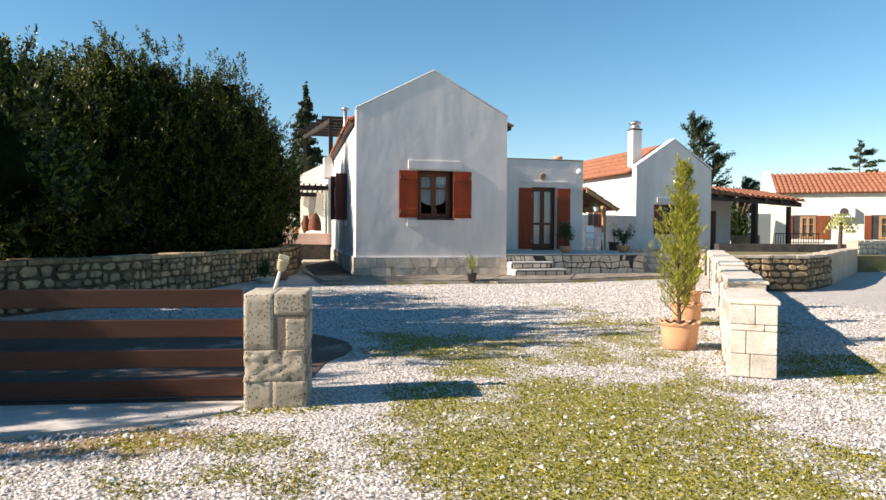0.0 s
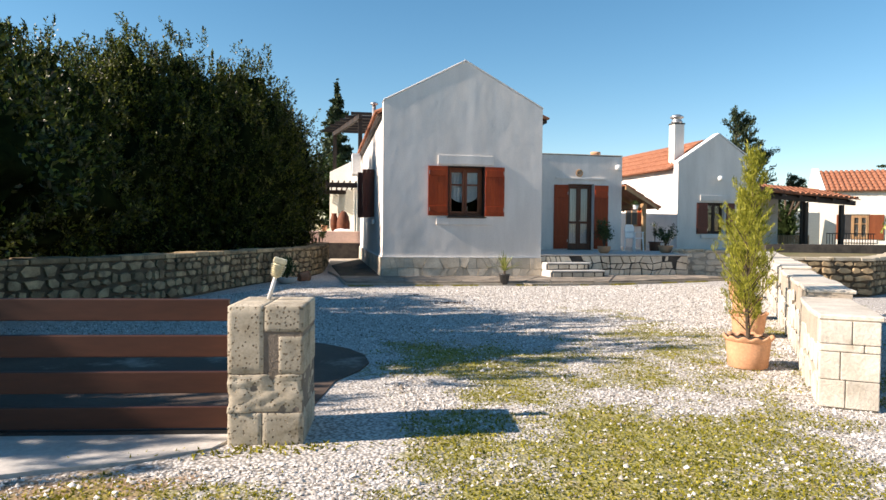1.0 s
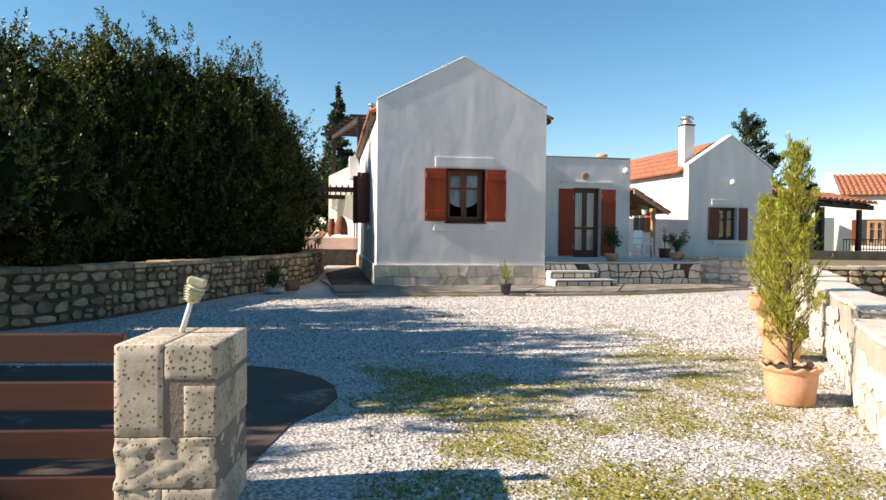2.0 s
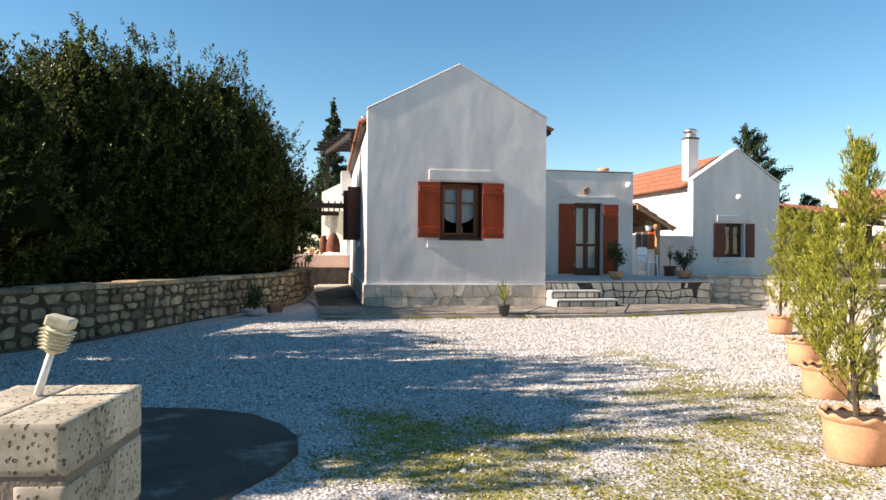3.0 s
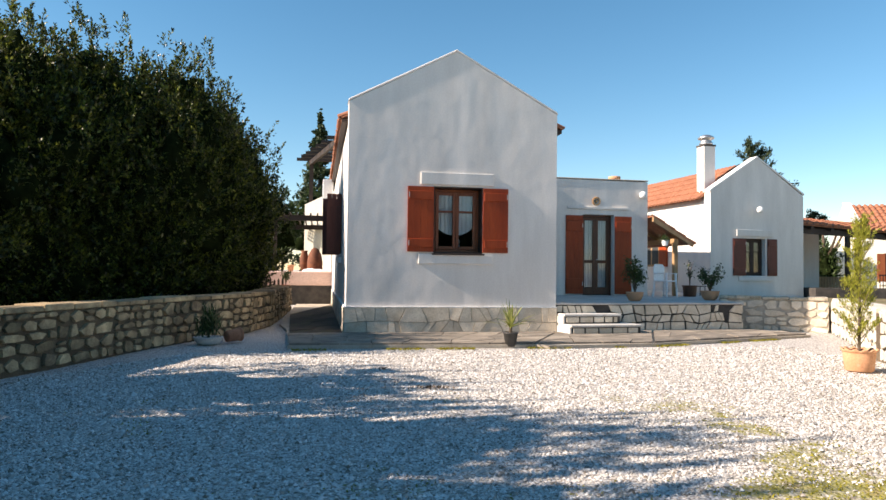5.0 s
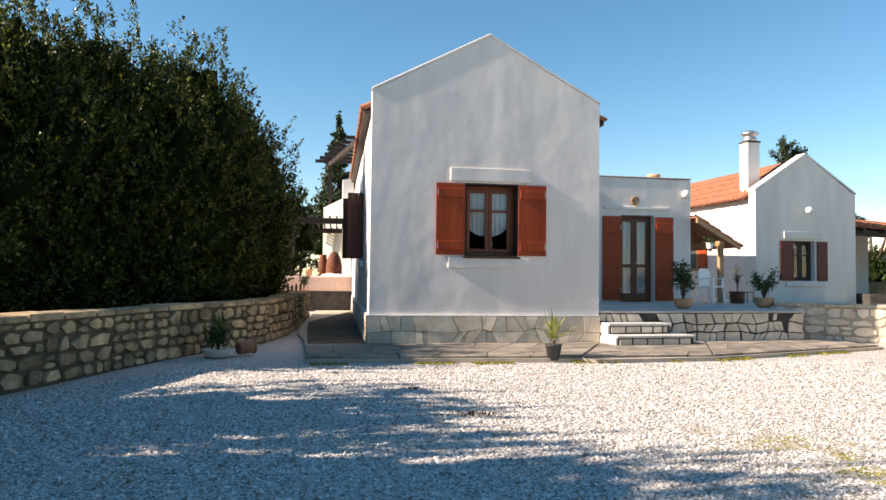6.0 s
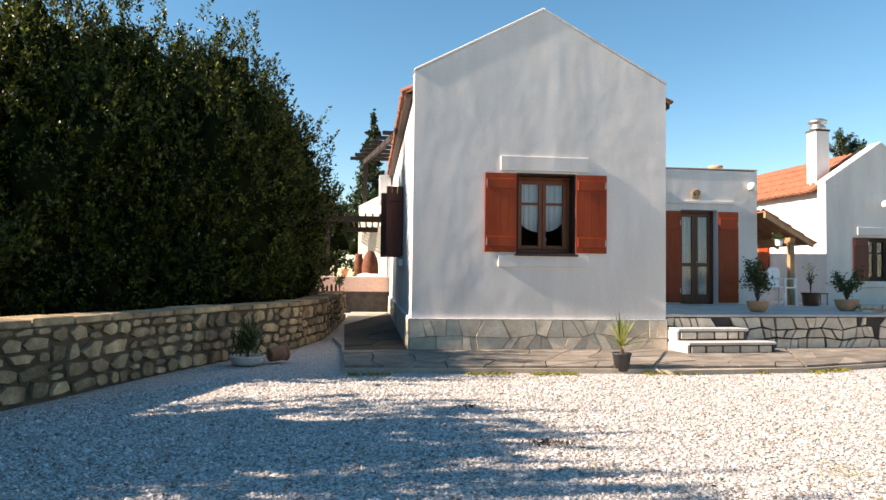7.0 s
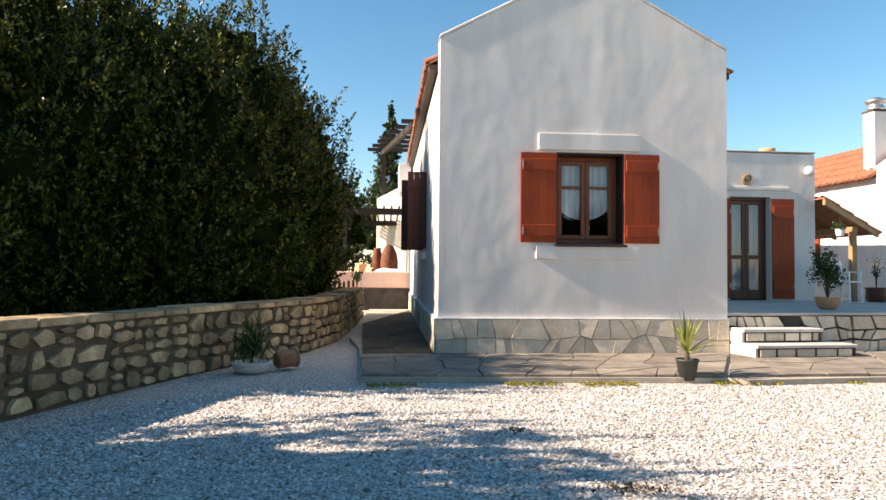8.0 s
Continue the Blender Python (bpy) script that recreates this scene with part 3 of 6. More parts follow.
# annex with the door
annex = thing("annex", "low flat-roofed white plastered annex with a shuttered door", "house")
bm = bmesh.new()
gable_wall(bm, 2.077, 6.315, 4.0, 0.5, 3.79, 3.77, 3.782, 24.32, 24.62, (4.42, 5.32, 0.64, 2.84))
part("wall_front", bm, PLASTER, annex)
bm = bmesh.new()
box(bm, 6.0, 6.313, 24.622, 30.5, 0.5, 3.77)
part("wall_side", bm, PLASTER, annex)
bm = bmesh.new()
box(bm, 2.08, 6.33, 24.305, 24.64, 3.792, 3.825)
bevel(bm, 0.008, 1)
part("parapet_cap", bm, MORTAR_PALE, annex)
bm = bmesh.new()
box(bm, 2.08, 5.99, 24.645, 30.5, 3.5, 3.6)
part("roof", bm, CONCRETE, annex)
room_box(annex, 3.6, 5.95, 24.63, 28, 0.64, 3.4)

# house behind the terrace
second = thing("house", "white gabled house with tiled roof, chimney and dark shutters", "house", Matrix.Translation((9.36, 26.1, 0)) @ Matrix.Rotation(radians(3.4), 4, "Z") @ Matrix.Translation((-9.36, -26.1, 0)))
bm = bmesh.new()
gable_wall(bm, 9.36, 12.8, 11.05, 0.3, 3.86, 3.80, 4.97, 26.1, 26.4, (10.60, 11.36, 1.22, 2.40))
part("wall_gable", bm, PLASTER, second)
bm = bmesh.new()
box(bm, 9.362, 9.66, 26.402, 36, 0.3, 3.62)
part("wall_side", bm, PLASTER, second)
bm = bmesh.new()
box(bm, 12.5, 12.798, 26.402, 36, 0.3, 3.62)
part("wall_side", bm, PLASTER, second)
for s, xe in ((-1, 9.15), (1, 13.0)):
    bm = roof_tiles((xe, 26.42, 3.62), (0, 9.6, 0), (11.05 - xe, 0, 1.22))
    part("roof", bm, ROOF_TILE, second)
    bm = bmesh.new()
    prism(bm, [(9.33 if s < 0 else 12.83, 3.84), (9.33 if s < 0 else 12.83, 3.89), (11.05, 5.02), (11.05, 4.972)], 26.08, 26.44, "y")
    part("verge_cap", bm, TRIM, second)
room_box(second, 9.7, 12.4, 26.41, 29, 0.6, 3.3)

# house across the lane, turned
third = thing("house", "cream plastered long house with red tiled roof and wooden shutters", "house", pose(21.25, 33.5, 0, 0, 0, -33))
bm = bmesh.new()
box(bm, 0.0, 16.0, 0.0, 0.3, 0.3, 3.50)
part("wall_front", bm, PLASTER_WARM, third)
bm = bmesh.new()
prism(bm, [(0.302, 0.3), (6.0, 0.3), (6.0, 3.5), (3.0, 4.75), (0.302, 3.5)], 0.0, 0.3, "x")
part("wall_end", bm, PLASTER_WARM, third)
bm = roof_tiles((0.32, -0.2, 3.44), (15.6, 0, 0), (0, 3.1, 1.25), 0.24, 0.45, 0.07)
part("roof", bm, ROOF_TILE, third)
bm = bmesh.new()
prism(bm, [(-0.22, 3.40), (-0.22, 3.52), (3.0, 4.86), (3.0, 4.70)], -0.02, 0.31, "x")
part("verge_cap", bm, TRIM, third)


# ---------- trees ----------
def lump_at(q, lump, seed):
    """Radius of a lumpy crown in direction q: broad bulges, boughs, and clumps on the boughs."""
    q = Vector(q)
    return 1 + lump * noise.noise(q * 2.1 + Vector((seed, 0, 0))) + 0.5 * lump * noise.noise(q * 5.3 + Vector((0, seed, 0))) + 0.34 * lump * noise.noise(q * 9.7 + Vector((0, 0, seed)))


def crown_sprigs(rng, n, centre, radii, lump, seed, per=24, reach=0.42):
    """Leafy sprigs that grow outwards and upwards from a lumpy ellipsoid: leaf centres and directions."""
    k = max(6, n // per)
    d = rng.normal(size=(k, 3))
    d /= np.linalg.norm(d, axis=1, keepdims=True)
    f = np.array([lump_at(q, lump, seed) for q in d])
    base = np.array(centre) + d * (f * rng.uniform(0.86, 0.98, k))[:, None] * np.array(radii)
    axis = d * 0.55 + np.array([0, 0, 0.75]) + rng.normal(size=(k, 3)) * 0.3
    axis /= np.linalg.norm(axis, axis=1, keepdims=True)
    ln = reach * rng.uniform(0.45, 1.25, (k, 1, 1))
    u = rng.uniform(0, 1, (k, per, 1))
    side = rng.normal(size=(k, per, 3))
    p = base[:, None, :] + axis[:, None, :] * ln * u + side * 0.05 * (1.25 - u)
    return p.reshape(-1, 3), (axis[:, None, :] * 0.7 + side * 0.55).reshape(-1, 3)


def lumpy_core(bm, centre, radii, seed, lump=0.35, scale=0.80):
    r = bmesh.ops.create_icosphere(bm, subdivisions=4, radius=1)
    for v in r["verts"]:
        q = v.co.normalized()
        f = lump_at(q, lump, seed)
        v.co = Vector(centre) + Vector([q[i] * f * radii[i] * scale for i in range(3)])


def broad_tree(name, x, y, blobs, count, label, size=0.095, z0=0.0, seed=1, material=None, sprouts=60, core=0.8, shoot=0.6, lump=0.5):
    rng = np.random.default_rng(seed)
    t = thing(name, label, "tree", pose(x, y, z0), group="trees behind the garden wall")
    bm = bmesh.new()
    tube(bm, (0, 0, -0.1), (0.05, 0.03, 1.2), 0.16, 0.12, 10)
    for i in range(5):
        a = i * 1.3 + seed
        tube(bm, (0.05, 0.03, 1.0 + 0.05 * i), (0.9 * math.cos(a), 0.9 * math.sin(a), 2.4 + 0.2 * i), 0.08, 0.03, 7)
    part("trunk", bm, BARK, t)
    vs, fs, off = [], [], 0
    bm = bmesh.new()
    tot = sum(r[0] * r[1] + r[1] * r[2] + r[0] * r[2] for _, r in blobs)
    for i, (c, r) in enumerate(blobs):
        share = (r[0] * r[1] + r[1] * r[2] + r[0] * r[2]) / tot
        p, g = crown_sprigs(rng, int(count * share), c, r, lump, seed * 3.1 + i)
        # longer upright shoots that break the outline, leafy to the tip
        k = max(4, int(sprouts * share))
        d = rng.normal(size=(k, 3)) * np.array([0.75, 0.75, 1.0])
        d[:, 2] = np.abs(d[:, 2]) + 0.15
        d /= np.linalg.norm(d, axis=1, keepdims=True)
        base = np.array(c) + d * (np.array([lump_at(q, lump, seed * 3.1 + i) for q in d]) * 0.93)[:, None] * np.array(r)
        steps = np.linspace(0, 1, 34)
        lens = rng.uniform(0.3 * shoot, shoot, (k, 1, 1))
        lean = rng.normal(size=(k, 1, 3)) * 0.16 + np.array([0, 0, 1.0])
        side = rng.normal(size=(k, 34, 3))
        s = base[:, None, :] + lean * lens * steps[None, :, None] + side * np.array([0.05, 0.05, 0.02]) * (1.15 - steps[None, :, None])
        p = np.concatenate([p, s.reshape(-1, 3)])
        g = np.concatenate([g, (lean * 0.8 + side * 0.5).reshape(-1, 3)])
        keep = p[:, 2] > 0.35
        v, f = leaves(rng, p[keep], size, 0.44, 0.1, 0.12, g[keep])
        vs.append(v), fs.append(f + off)
        off += len(v)
        # solid dark mass in place of the shaded depth between the leaves
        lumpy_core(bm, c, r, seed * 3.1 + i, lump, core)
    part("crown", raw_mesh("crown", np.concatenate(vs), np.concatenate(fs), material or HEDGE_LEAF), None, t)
    part("shade_core", bm, CORE, t, smooth=True)
    return t


HEDGE = "dense dark evergreen tree behind the stone wall"
for k, (x, y, h, r, n) in enumerate(((-10.9, 7.2, 3.9, 1.5, 9000), (-9.9, 9.9, 5.6, 1.75, 16000), (-9.5, 12.2, 5.75, 1.85, 12000), (-9.8, 14.6, 5.0, 1.6, 9000), (-9.9, 18.9, 5.25, 2.1, 32000),
                                    (-8.7, 22.0, 6.2, 2.05, 80000), (-7.4, 22.7, 6.05, 1.6, 56000), (-6.1, 23.3, 5.9, 1.8, 80000), (-5.3, 25.2, 5.1, 1.55, 60000), (-5.05, 27.8, 3.7, 0.95, 18000))):
    edge = y < 16
    blobs = [((0, 0, h * 0.44), (r, r, h * 0.46)), ((0.25 * math.sin(k * 2), 0.3 * math.cos(k), h * 0.66), (r * 0.72, r * 0.76, h * 0.33)), ((-0.2, 0.1, h * 0.2), (r * 0.95, r * 0.95, h * 0.22))]
    if 9 < y < 16:
        # low boughs over the wall, added to cut the sky light on the ground
        blobs.append(((1.35, 0.0, 2.2), (1.35, 1.5, 1.35)))
    broad_tree("evergreen_tree", x, y, blobs, n if edge else int(n * 1.25), HEDGE, seed=k + 1, core=(0.74 if y < 11 else 0.6) if edge else 0.76, shoot=0.85 if edge else 0.5, sprouts=130 if edge else 110, size=0.12 if edge else 0.088)


# trees added out of view, to cut sky light and darken window reflections
for k in range(7):
    h, r = 5.6 + 0.9 * math.sin(k * 2.3), 2.3 + 0.3 * math.cos(k * 1.7)
    broad_tree("unseen_tree", -14.5 + 4.6 * k, -7.5 + 0.8 * math.sin(k * 1.9), [((0, 0, h * 0.5), (r, r, h * 0.48)), ((0.4, 0.2, h * 0.7), (r * 0.7, r * 0.7, h * 0.28))], 5000, "unseen evergreen tree added to cut sky light and darken window reflections", seed=60 + k, size=0.16, core=0.86, sprouts=40)


def cypress(name, x, y, h, r, count, label, seed, z0=0.4, size=None):
    rng = np.random.default_rng(seed)
    t = thing(name, label, "tree", pose(x, y, z0))
    bm = bmesh.new()
    tube(bm, (0, 0, -0.1), (0, 0, h * 0.96), 0.03 * h * 0.5, 0.02, 8)
    tiers = int(h * 2.2)
    pts = []
    for i in range(tiers):
        f = i / tiers
        z = h * (0.1 + 0.88 * f)
        rr = r * (1 - f) ** 0.75 * (0.75 + 0.5 * rng.random()) + 0.05
        k = 5
        for j in range(k):
            a = rng.uniform(0, 6.28)
            end = np.array([math.cos(a) * rr, math.sin(a) * rr, 0.12 * rr])
            tube(bm, (0, 0, z), tuple(end + np.array([0, 0, z])), 0.035, 0.012, 5)
            m = max(4, int(count / tiers / k))
            s = rng.uniform(0.12, 1, (m, 1)) ** 0.7
            pts.append(np.array([0, 0, z]) + end * s + rng.normal(size=(m, 3)) * np.array([0.14, 0.14, 0.11]) * (0.5 + rr * 0.5))
    top = np.array([0, 0, h]) + rng.normal(size=(max(8, count // 40), 3)) * np.array([0.07, 0.07, 0.3])
    pts.append(top)
    part("trunk", bm, BARK, t)
    v, f = leaves(rng, np.concatenate(pts), size or 0.02 * h, 0.5, 0.2)
    part("crown", raw_mesh("crown", v, f, CYPRESS_LEAF), None, t)
    return t


cypress("cypress", -2.6, 62, 13.0, 2.5, 8200, "tall dark narrow conifer behind the cottage", 21, size=0.4)
def ragged_conifer(x, y, z0, leaders, limbs, reach, rise, label, seed, size=0.3, count=5200):
    """A conifer with one or more leaders and uneven limbs that carry their needles in clumps."""
    rng = np.random.default_rng(seed)
    t = thing("conifer", label, "tree", pose(x, y, z0))
    bm = bmesh.new()
    pts, dirs = [], []
    share = count // (len(leaders) * limbs)
    for dx, h in leaders:
        tube(bm, (0, 0, -0.1), (dx, 0, h), 0.16, 0.03, 8)
        for i in range(limbs):
            f = 0.3 + 0.68 * (i + rng.uniform(0, 0.8)) / limbs
            ln = reach * (1 - f) ** 0.62 * rng.uniform(0.45, 1.35) + 0.15
            a = rng.uniform(0, 6.28)
            o = np.array([dx * f, 0, h * f])
            e = o + np.array([math.cos(a) * ln, math.sin(a) * ln, rise * ln * rng.uniform(0.4, 1.5)])
            tube(bm, tuple(o), tuple(e), 0.05, 0.015, 5)
            u = rng.uniform(0.25, 1.06, (share, 1)) ** 0.8
            pts.append(o + (e - o) * u + rng.normal(size=(share, 3)) * np.array([0.10, 0.10, 0.08]) * (0.6 + 0.5 * u))
            dirs.append(np.repeat(((e - o) / np.linalg.norm(e - o))[None], share, 0) * 0.8)
        m = count // 30
        u = rng.uniform(0.8, 1.03, (m, 1))
        pts.append(np.array([dx, 0, h]) * u + rng.normal(size=(m, 3)) * np.array([0.13, 0.13, 0.1]) * (1.25 - u) * 4)
        dirs.append(np.tile(np.array([0, 0, 0.9]), (m, 1)))
    part("trunk", bm, BARK, t)
    v, f = leaves(rng, np.concatenate(pts), size, 0.34, 0.2, 0.5, np.concatenate(dirs))
    part("crown", raw_mesh("crown", v, f, CYPRESS_LEAF), None, t)
    return t


ragged_conifer(24.6, 45, 0.4, ((-0.55, 9.25), (0.45, 8.75), (1.5, 6.4)), 34, 2.2, 0.7, "dark ragged conifer with several leaders behind the tiled house", 22, 0.22, 9800)
ragged_conifer(28.5, 45, 0.4, ((0.0, 4.9), (0.7, 4.6)), 15, 2.0, 0.35, "low dark spreading pine behind the tiled canopy", 24, 0.22, 3600)
ragged_conifer(53.1, 60, 0.4, ((0.0, 10.3),), 26, 4.6, 0.08, "spreading conifer far behind the long house", 25, 0.3, 5200)
broad_tree("garden_tree", -4.9, 37.5, [((0, 0, 2.4), (1.3, 1.2, 2.0))], 5000, "leafy tree behind the garden pergola", seed=31, size=0.14, z0=0.5, material=SHRUB_LEAF)
broad_tree("garden_tree", -1.9, 52, [((0, 0, 3.2), (2.8, 1.6, 2.4))], 6000, "broad tree behind the garden building", seed=32, size=0.22, z0=0.5, material=SHRUB_LEAF)


# ---------- details of the main house ----------
# curtains behind the window: two half-round nets
for x0, x1, s in ((-0.36, 0.045, 1), (0.075, 0.48, -1)):
    bm = bmesh.new()
    xc = x0 if s > 0 else x1
    n = 14
    top = [bm.verts.new((x0 + (x1 - x0) * i / n, 20.335 + 0.004 * math.sin(i * 2.1), 2.83)) for i in range(n + 1)]
    low = []
    for i in range(n + 1):
        x = x0 + (x1 - x0) * i / n
        f = (x - x0) / (x1 - x0) if s > 0 else (x1 - x) / (x1 - x0)
        low.append(bm.verts.new((x, 20.335 + 0.006 * math.sin(i * 2.1), 2.30 - 0.33 * math.sqrt(max(0.0, 1 - (1 - f) ** 2)))))
    for i in range(n):
        bm.faces.new((top[i], top[i + 1], low[i + 1], low[i]))
    part("curtain", bm, CURTAIN, house, "white half-round net curtain")
bm = bmesh.new()
lathe(bm, [(0.045, 1.67), (0.055, 1.72), (0.03, 1.80), (0.05, 1.86), (0.02, 1.9)], 12, (0.14, 20.42))
part("ornament", bm, TRIM, house, "small white ornament on the inner sill", True)
# side window with two leaves standing open
for yy, w in ((22.95, 0.33), (24.1, 0.42)):
    bm = bmesh.new()
    for i in range(3):
        box(bm, -2.10 - w * (i + 1) / 3 + 0.0015, -2.10 - w * i / 3 - 0.0015, yy, yy + 0.035, 1.62, 3.02)
    bevel(bm, 0.003, 1)
    leaf = part("shutter", bm, SHUTTER_SHADED, house)
    for zz in (1.75, 2.72):
        bm = bmesh.new()
        box(bm, -2.10 - w + 0.02, -2.12, yy - 0.022, yy - 0.002, zz, zz + 0.16)
        part("rail", bm, SHUTTER_SHADED, leaf)
bm = bmesh.new()
box(bm, -2.12, -2.086, 22.98, 24.1, 1.64, 3.0)
part("side_window", bm, DARK_WOOD, house)
bm = bmesh.new()
box(bm, -2.16, -2.086, 22.9, 24.2, 1.42, 1.55)
part("window_sill", bm, TRIM, house)
bm = bmesh.new()
tube(bm, (-1.69, 29.0, 4.3), (-1.69, 29.0, 6.02), 0.075, 0.075, 14)
lathe(bm, [(0.085, 6.02), (0.15, 6.05), (0.15, 6.09), (0.05, 6.14)], 14, (-1.69, 29.0))
part("flue", bm, METAL, house, "galvanised steel stove flue", True)

ac = thing("air_conditioner", "white outdoor air conditioner on the sunlit side wall", "air conditioner", pose(-2.09, 29.9, 3.42))
bm = bmesh.new()
box(bm, -0.40, -0.06, -0.42, 0.42, 0, 0.80)
bevel(bm, 0.02, 2)
part("casing", bm, PLASTIC_WHITE, ac)
bm = bmesh.new()
tube(bm, (-0.403, 0.08, 0.4), (-0.41, 0.08, 0.4), 0.28, 0.26, 24)
part("fan_grille", bm, METAL, ac)
for yy in (-0.3, 0.3):
    bm = bmesh.new()
    box(bm, -0.36, 0.004, yy - 0.02, yy + 0.02, -0.04, 0.0)
    part("bracket", bm, METAL, ac)
bm = bmesh.new()
tube(bm, (-0.03, -0.5, 0.4), (-0.03, -0.5, -3.0), 0.025, 0.025, 8)
part("pipe", bm, PLASTIC_WHITE, ac)

# ---------- annex door ----------
door = new("door")
door.parent = annex
bm = bmesh.new()
Y = 24.50
box(bm, 4.42, 4.48, Y, Y + 0.08, 0.64, 2.84), box(bm, 5.26, 5.32, Y, Y + 0.08, 0.64, 2.84), box(bm, 4.48, 5.26, Y, Y + 0.08, 2.78, 2.84)
part("door_frame", bm, DOOR_WOOD, door)
for a, b in ((4.482, 4.868), (4.872, 5.258)):
    bm = bmesh.new()
    s = 0.075
    box(bm, a, a + s, Y + 0.01, Y + 0.06, 0.66, 2.77), box(bm, b - s, b, Y + 0.01, Y + 0.06, 0.66, 2.77)
    for z0, z1 in ((0.66, 0.86), (1.52, 1.60), (2.69, 2.77)):
        box(bm, a + s, b - s, Y + 0.01, Y + 0.06, z0, z1)
    bevel(bm, 0.005, 1)
    leaf = part("door_leaf", bm, DOOR_WOOD, door)
    for z0, z1 in ((0.86, 1.52), (1.60, 2.69)):
        bm = bmesh.new()
        box(bm, a + s - 0.004, b - s + 0.004, Y + 0.03, Y + 0.034, z0 - 0.004, z1 + 0.004)
        part("pane", bm, GLASS, leaf).visible_shadow = False
    bm = bmesh.new()
    n = 16
    hi = [bm.verts.new((a + 0.04 + (b - a - 0.08) * i / n, Y + 0.10 + 0.02 * math.sin(i * 1.7), 2.72)) for i in range(n + 1)]
    lo = [bm.verts.new((a + 0.04 + (b - a - 0.08) * i / n, Y + 0.10 + 0.028 * math.sin(i * 1.7), 0.70)) for i in range(n + 1)]
    for i in range(n):
        bm.faces.new((hi[i], hi[i + 1], lo[i + 1], lo[i]))
    part("curtain", bm, CURTAIN, door, "white door curtain in folds")
bm = bmesh.new()
tube(bm, (4.89, Y - 0.01, 1.62), (4.97, Y - 0.01, 1.62), 0.012, 0.012, 8)
part("door_handle", bm, METAL, door)
shutter_leaf(annex, 3.93, 4.42, 0.68, 2.80, 24.318)
shutter_leaf(annex, 5.34, 5.83, 0.68, 2.80, 24.318)
trim_bar("lintel", annex, 3.98, 5.72, 24.32, 2.98, 3.05, 0.045)
wreath = thing("wall_ornament", "small round brass ornament hung above the door", "ornament", pose(4.80, 24.30, 3.20))
bm = bmesh.new()
for i in range(16):
    a0, a1 = 2 * math.pi * i / 16, 2 * math.pi * (i + 1) / 16
    tube(bm, (0.10 * math.cos(a0), 0, 0.10 * math.sin(a0)), (0.10 * math.cos(a1), 0, 0.10 * math.sin(a1)), 0.025, 0.025, 6)
tube(bm, (0, 0.02, 0), (0, -0.02, 0), 0.05, 0.04, 10)
part("ring", bm, BEAM_WOOD, wreath)


def wall_lamp(x, y, z, label):
    t = thing("wall_lamp", label, "lamp", pose(x, y, z), group="outdoor wall lamps")
    bm = bmesh.new()
    lathe(bm, [(0.04, -0.02), (0.085, 0.0), (0.1, 0.07), (0.085, 0.14), (0.03, 0.17)], 16, (0, -0.12))
    part("shade", bm, PLASTIC_WHITE, t, smooth=True)
    bm = bmesh.new()
    box(bm, -0.03, 0.03, -0.05, -0.001, 0.03, 0.11)
    part("bracket", bm, METAL, t)


wall_lamp(6.12, 24.32, 3.33, "white floodlight on the annex wall")
wall_lamp(11.0, 26.1, 3.22, "white lamp high on the gable wall")
vent = thing("roof_vent", "round terracotta vent pot on the annex roof", "vent", pose(5.6, 24.9, 3.6))
bm = bmesh.new()
lathe(bm, [(0.13, 0), (0.13, 0.28), (0.17, 0.30), (0.17, 0.38), (0.12, 0.39)], 18)
part("pot", bm, TERRACOTTA, vent, smooth=True)

# ---------- terrace, steps, pavement ----------
bm = bmesh.new()
TERR = [(2.079, 20.02), (6.47, 20.38), (6.62, 21.4), (8.3, 24.0), (9.35, 26.09), (9.35, 31.0), (6.32, 31.0), (6.32, 24.31), (2.079, 24.31)]
prism(bm, TERR, -0.1, 0.60)
terrace = tagged(part("terrace", bm, MORTAR_DARK), "raised terrace faced with irregular white stones", "terrace", kind="structure")
bm = bmesh.new()
prism(bm, [(2.081, 19.985), (6.50, 20.345), (6.655, 21.4), (8.33, 24.0), (9.348, 26.088), (9.348, 31.0), (6.322, 31.0), (6.322, 24.308), (2.081, 24.308)], 0.604, 0.645)
bevel(bm, 0.008, 1)
part("terrace_paving", bm, CONCRETE, terrace, "pale grey terrace paving with a thin edge")

steps = thing("garden_steps", "two white stone steps up to the terrace", "steps", pose(2.1, 19.97, 0.07, 0, 0, 4.6))
for i, (w, dep, z) in enumerate(((1.52, 0.62, 0.18), (1.24, 0.32, 0.37))):
    bm = bmesh.new()
    box(bm, 0.02, w - 0.02, -dep + 0.025, -0.002, 0.0 if i == 0 else 0.185, z - 0.045)
    part("riser", bm, MORTAR_DARK, steps)
    bm = bmesh.new()
    box(bm, 0.0, w, -dep, -0.001 if i else -0.0015, z - 0.043, z)
    bevel(bm, 0.008, 1)
    part("tread", bm, MARBLE, steps)
    rng = random.Random(5 + i)
    x = 0.05
    while x < w - 0.15:
        ww = rng.uniform(0.14, 0.34)
        ww = min(ww, w - 0.05 - x)
        bm = bmesh.new()
        box(bm, x, x + ww - 0.03, -dep + 0.012, -dep + 0.04, (0.0 if i == 0 else 0.19) + 0.015, z - 0.06)
        bevel(bm, 0.008, 1)
        part("facing_stone", bm, STONE_PALE, steps)
        x += ww
bm = bmesh.new()
box(bm, -0.015, 0.02, -0.60, -0.002, 0.0, 0.137)
box(bm, -0.015, 0.02, -0.30, -0.002, 0.183, 0.326)
part("side_face", bm, MARBLE, steps)

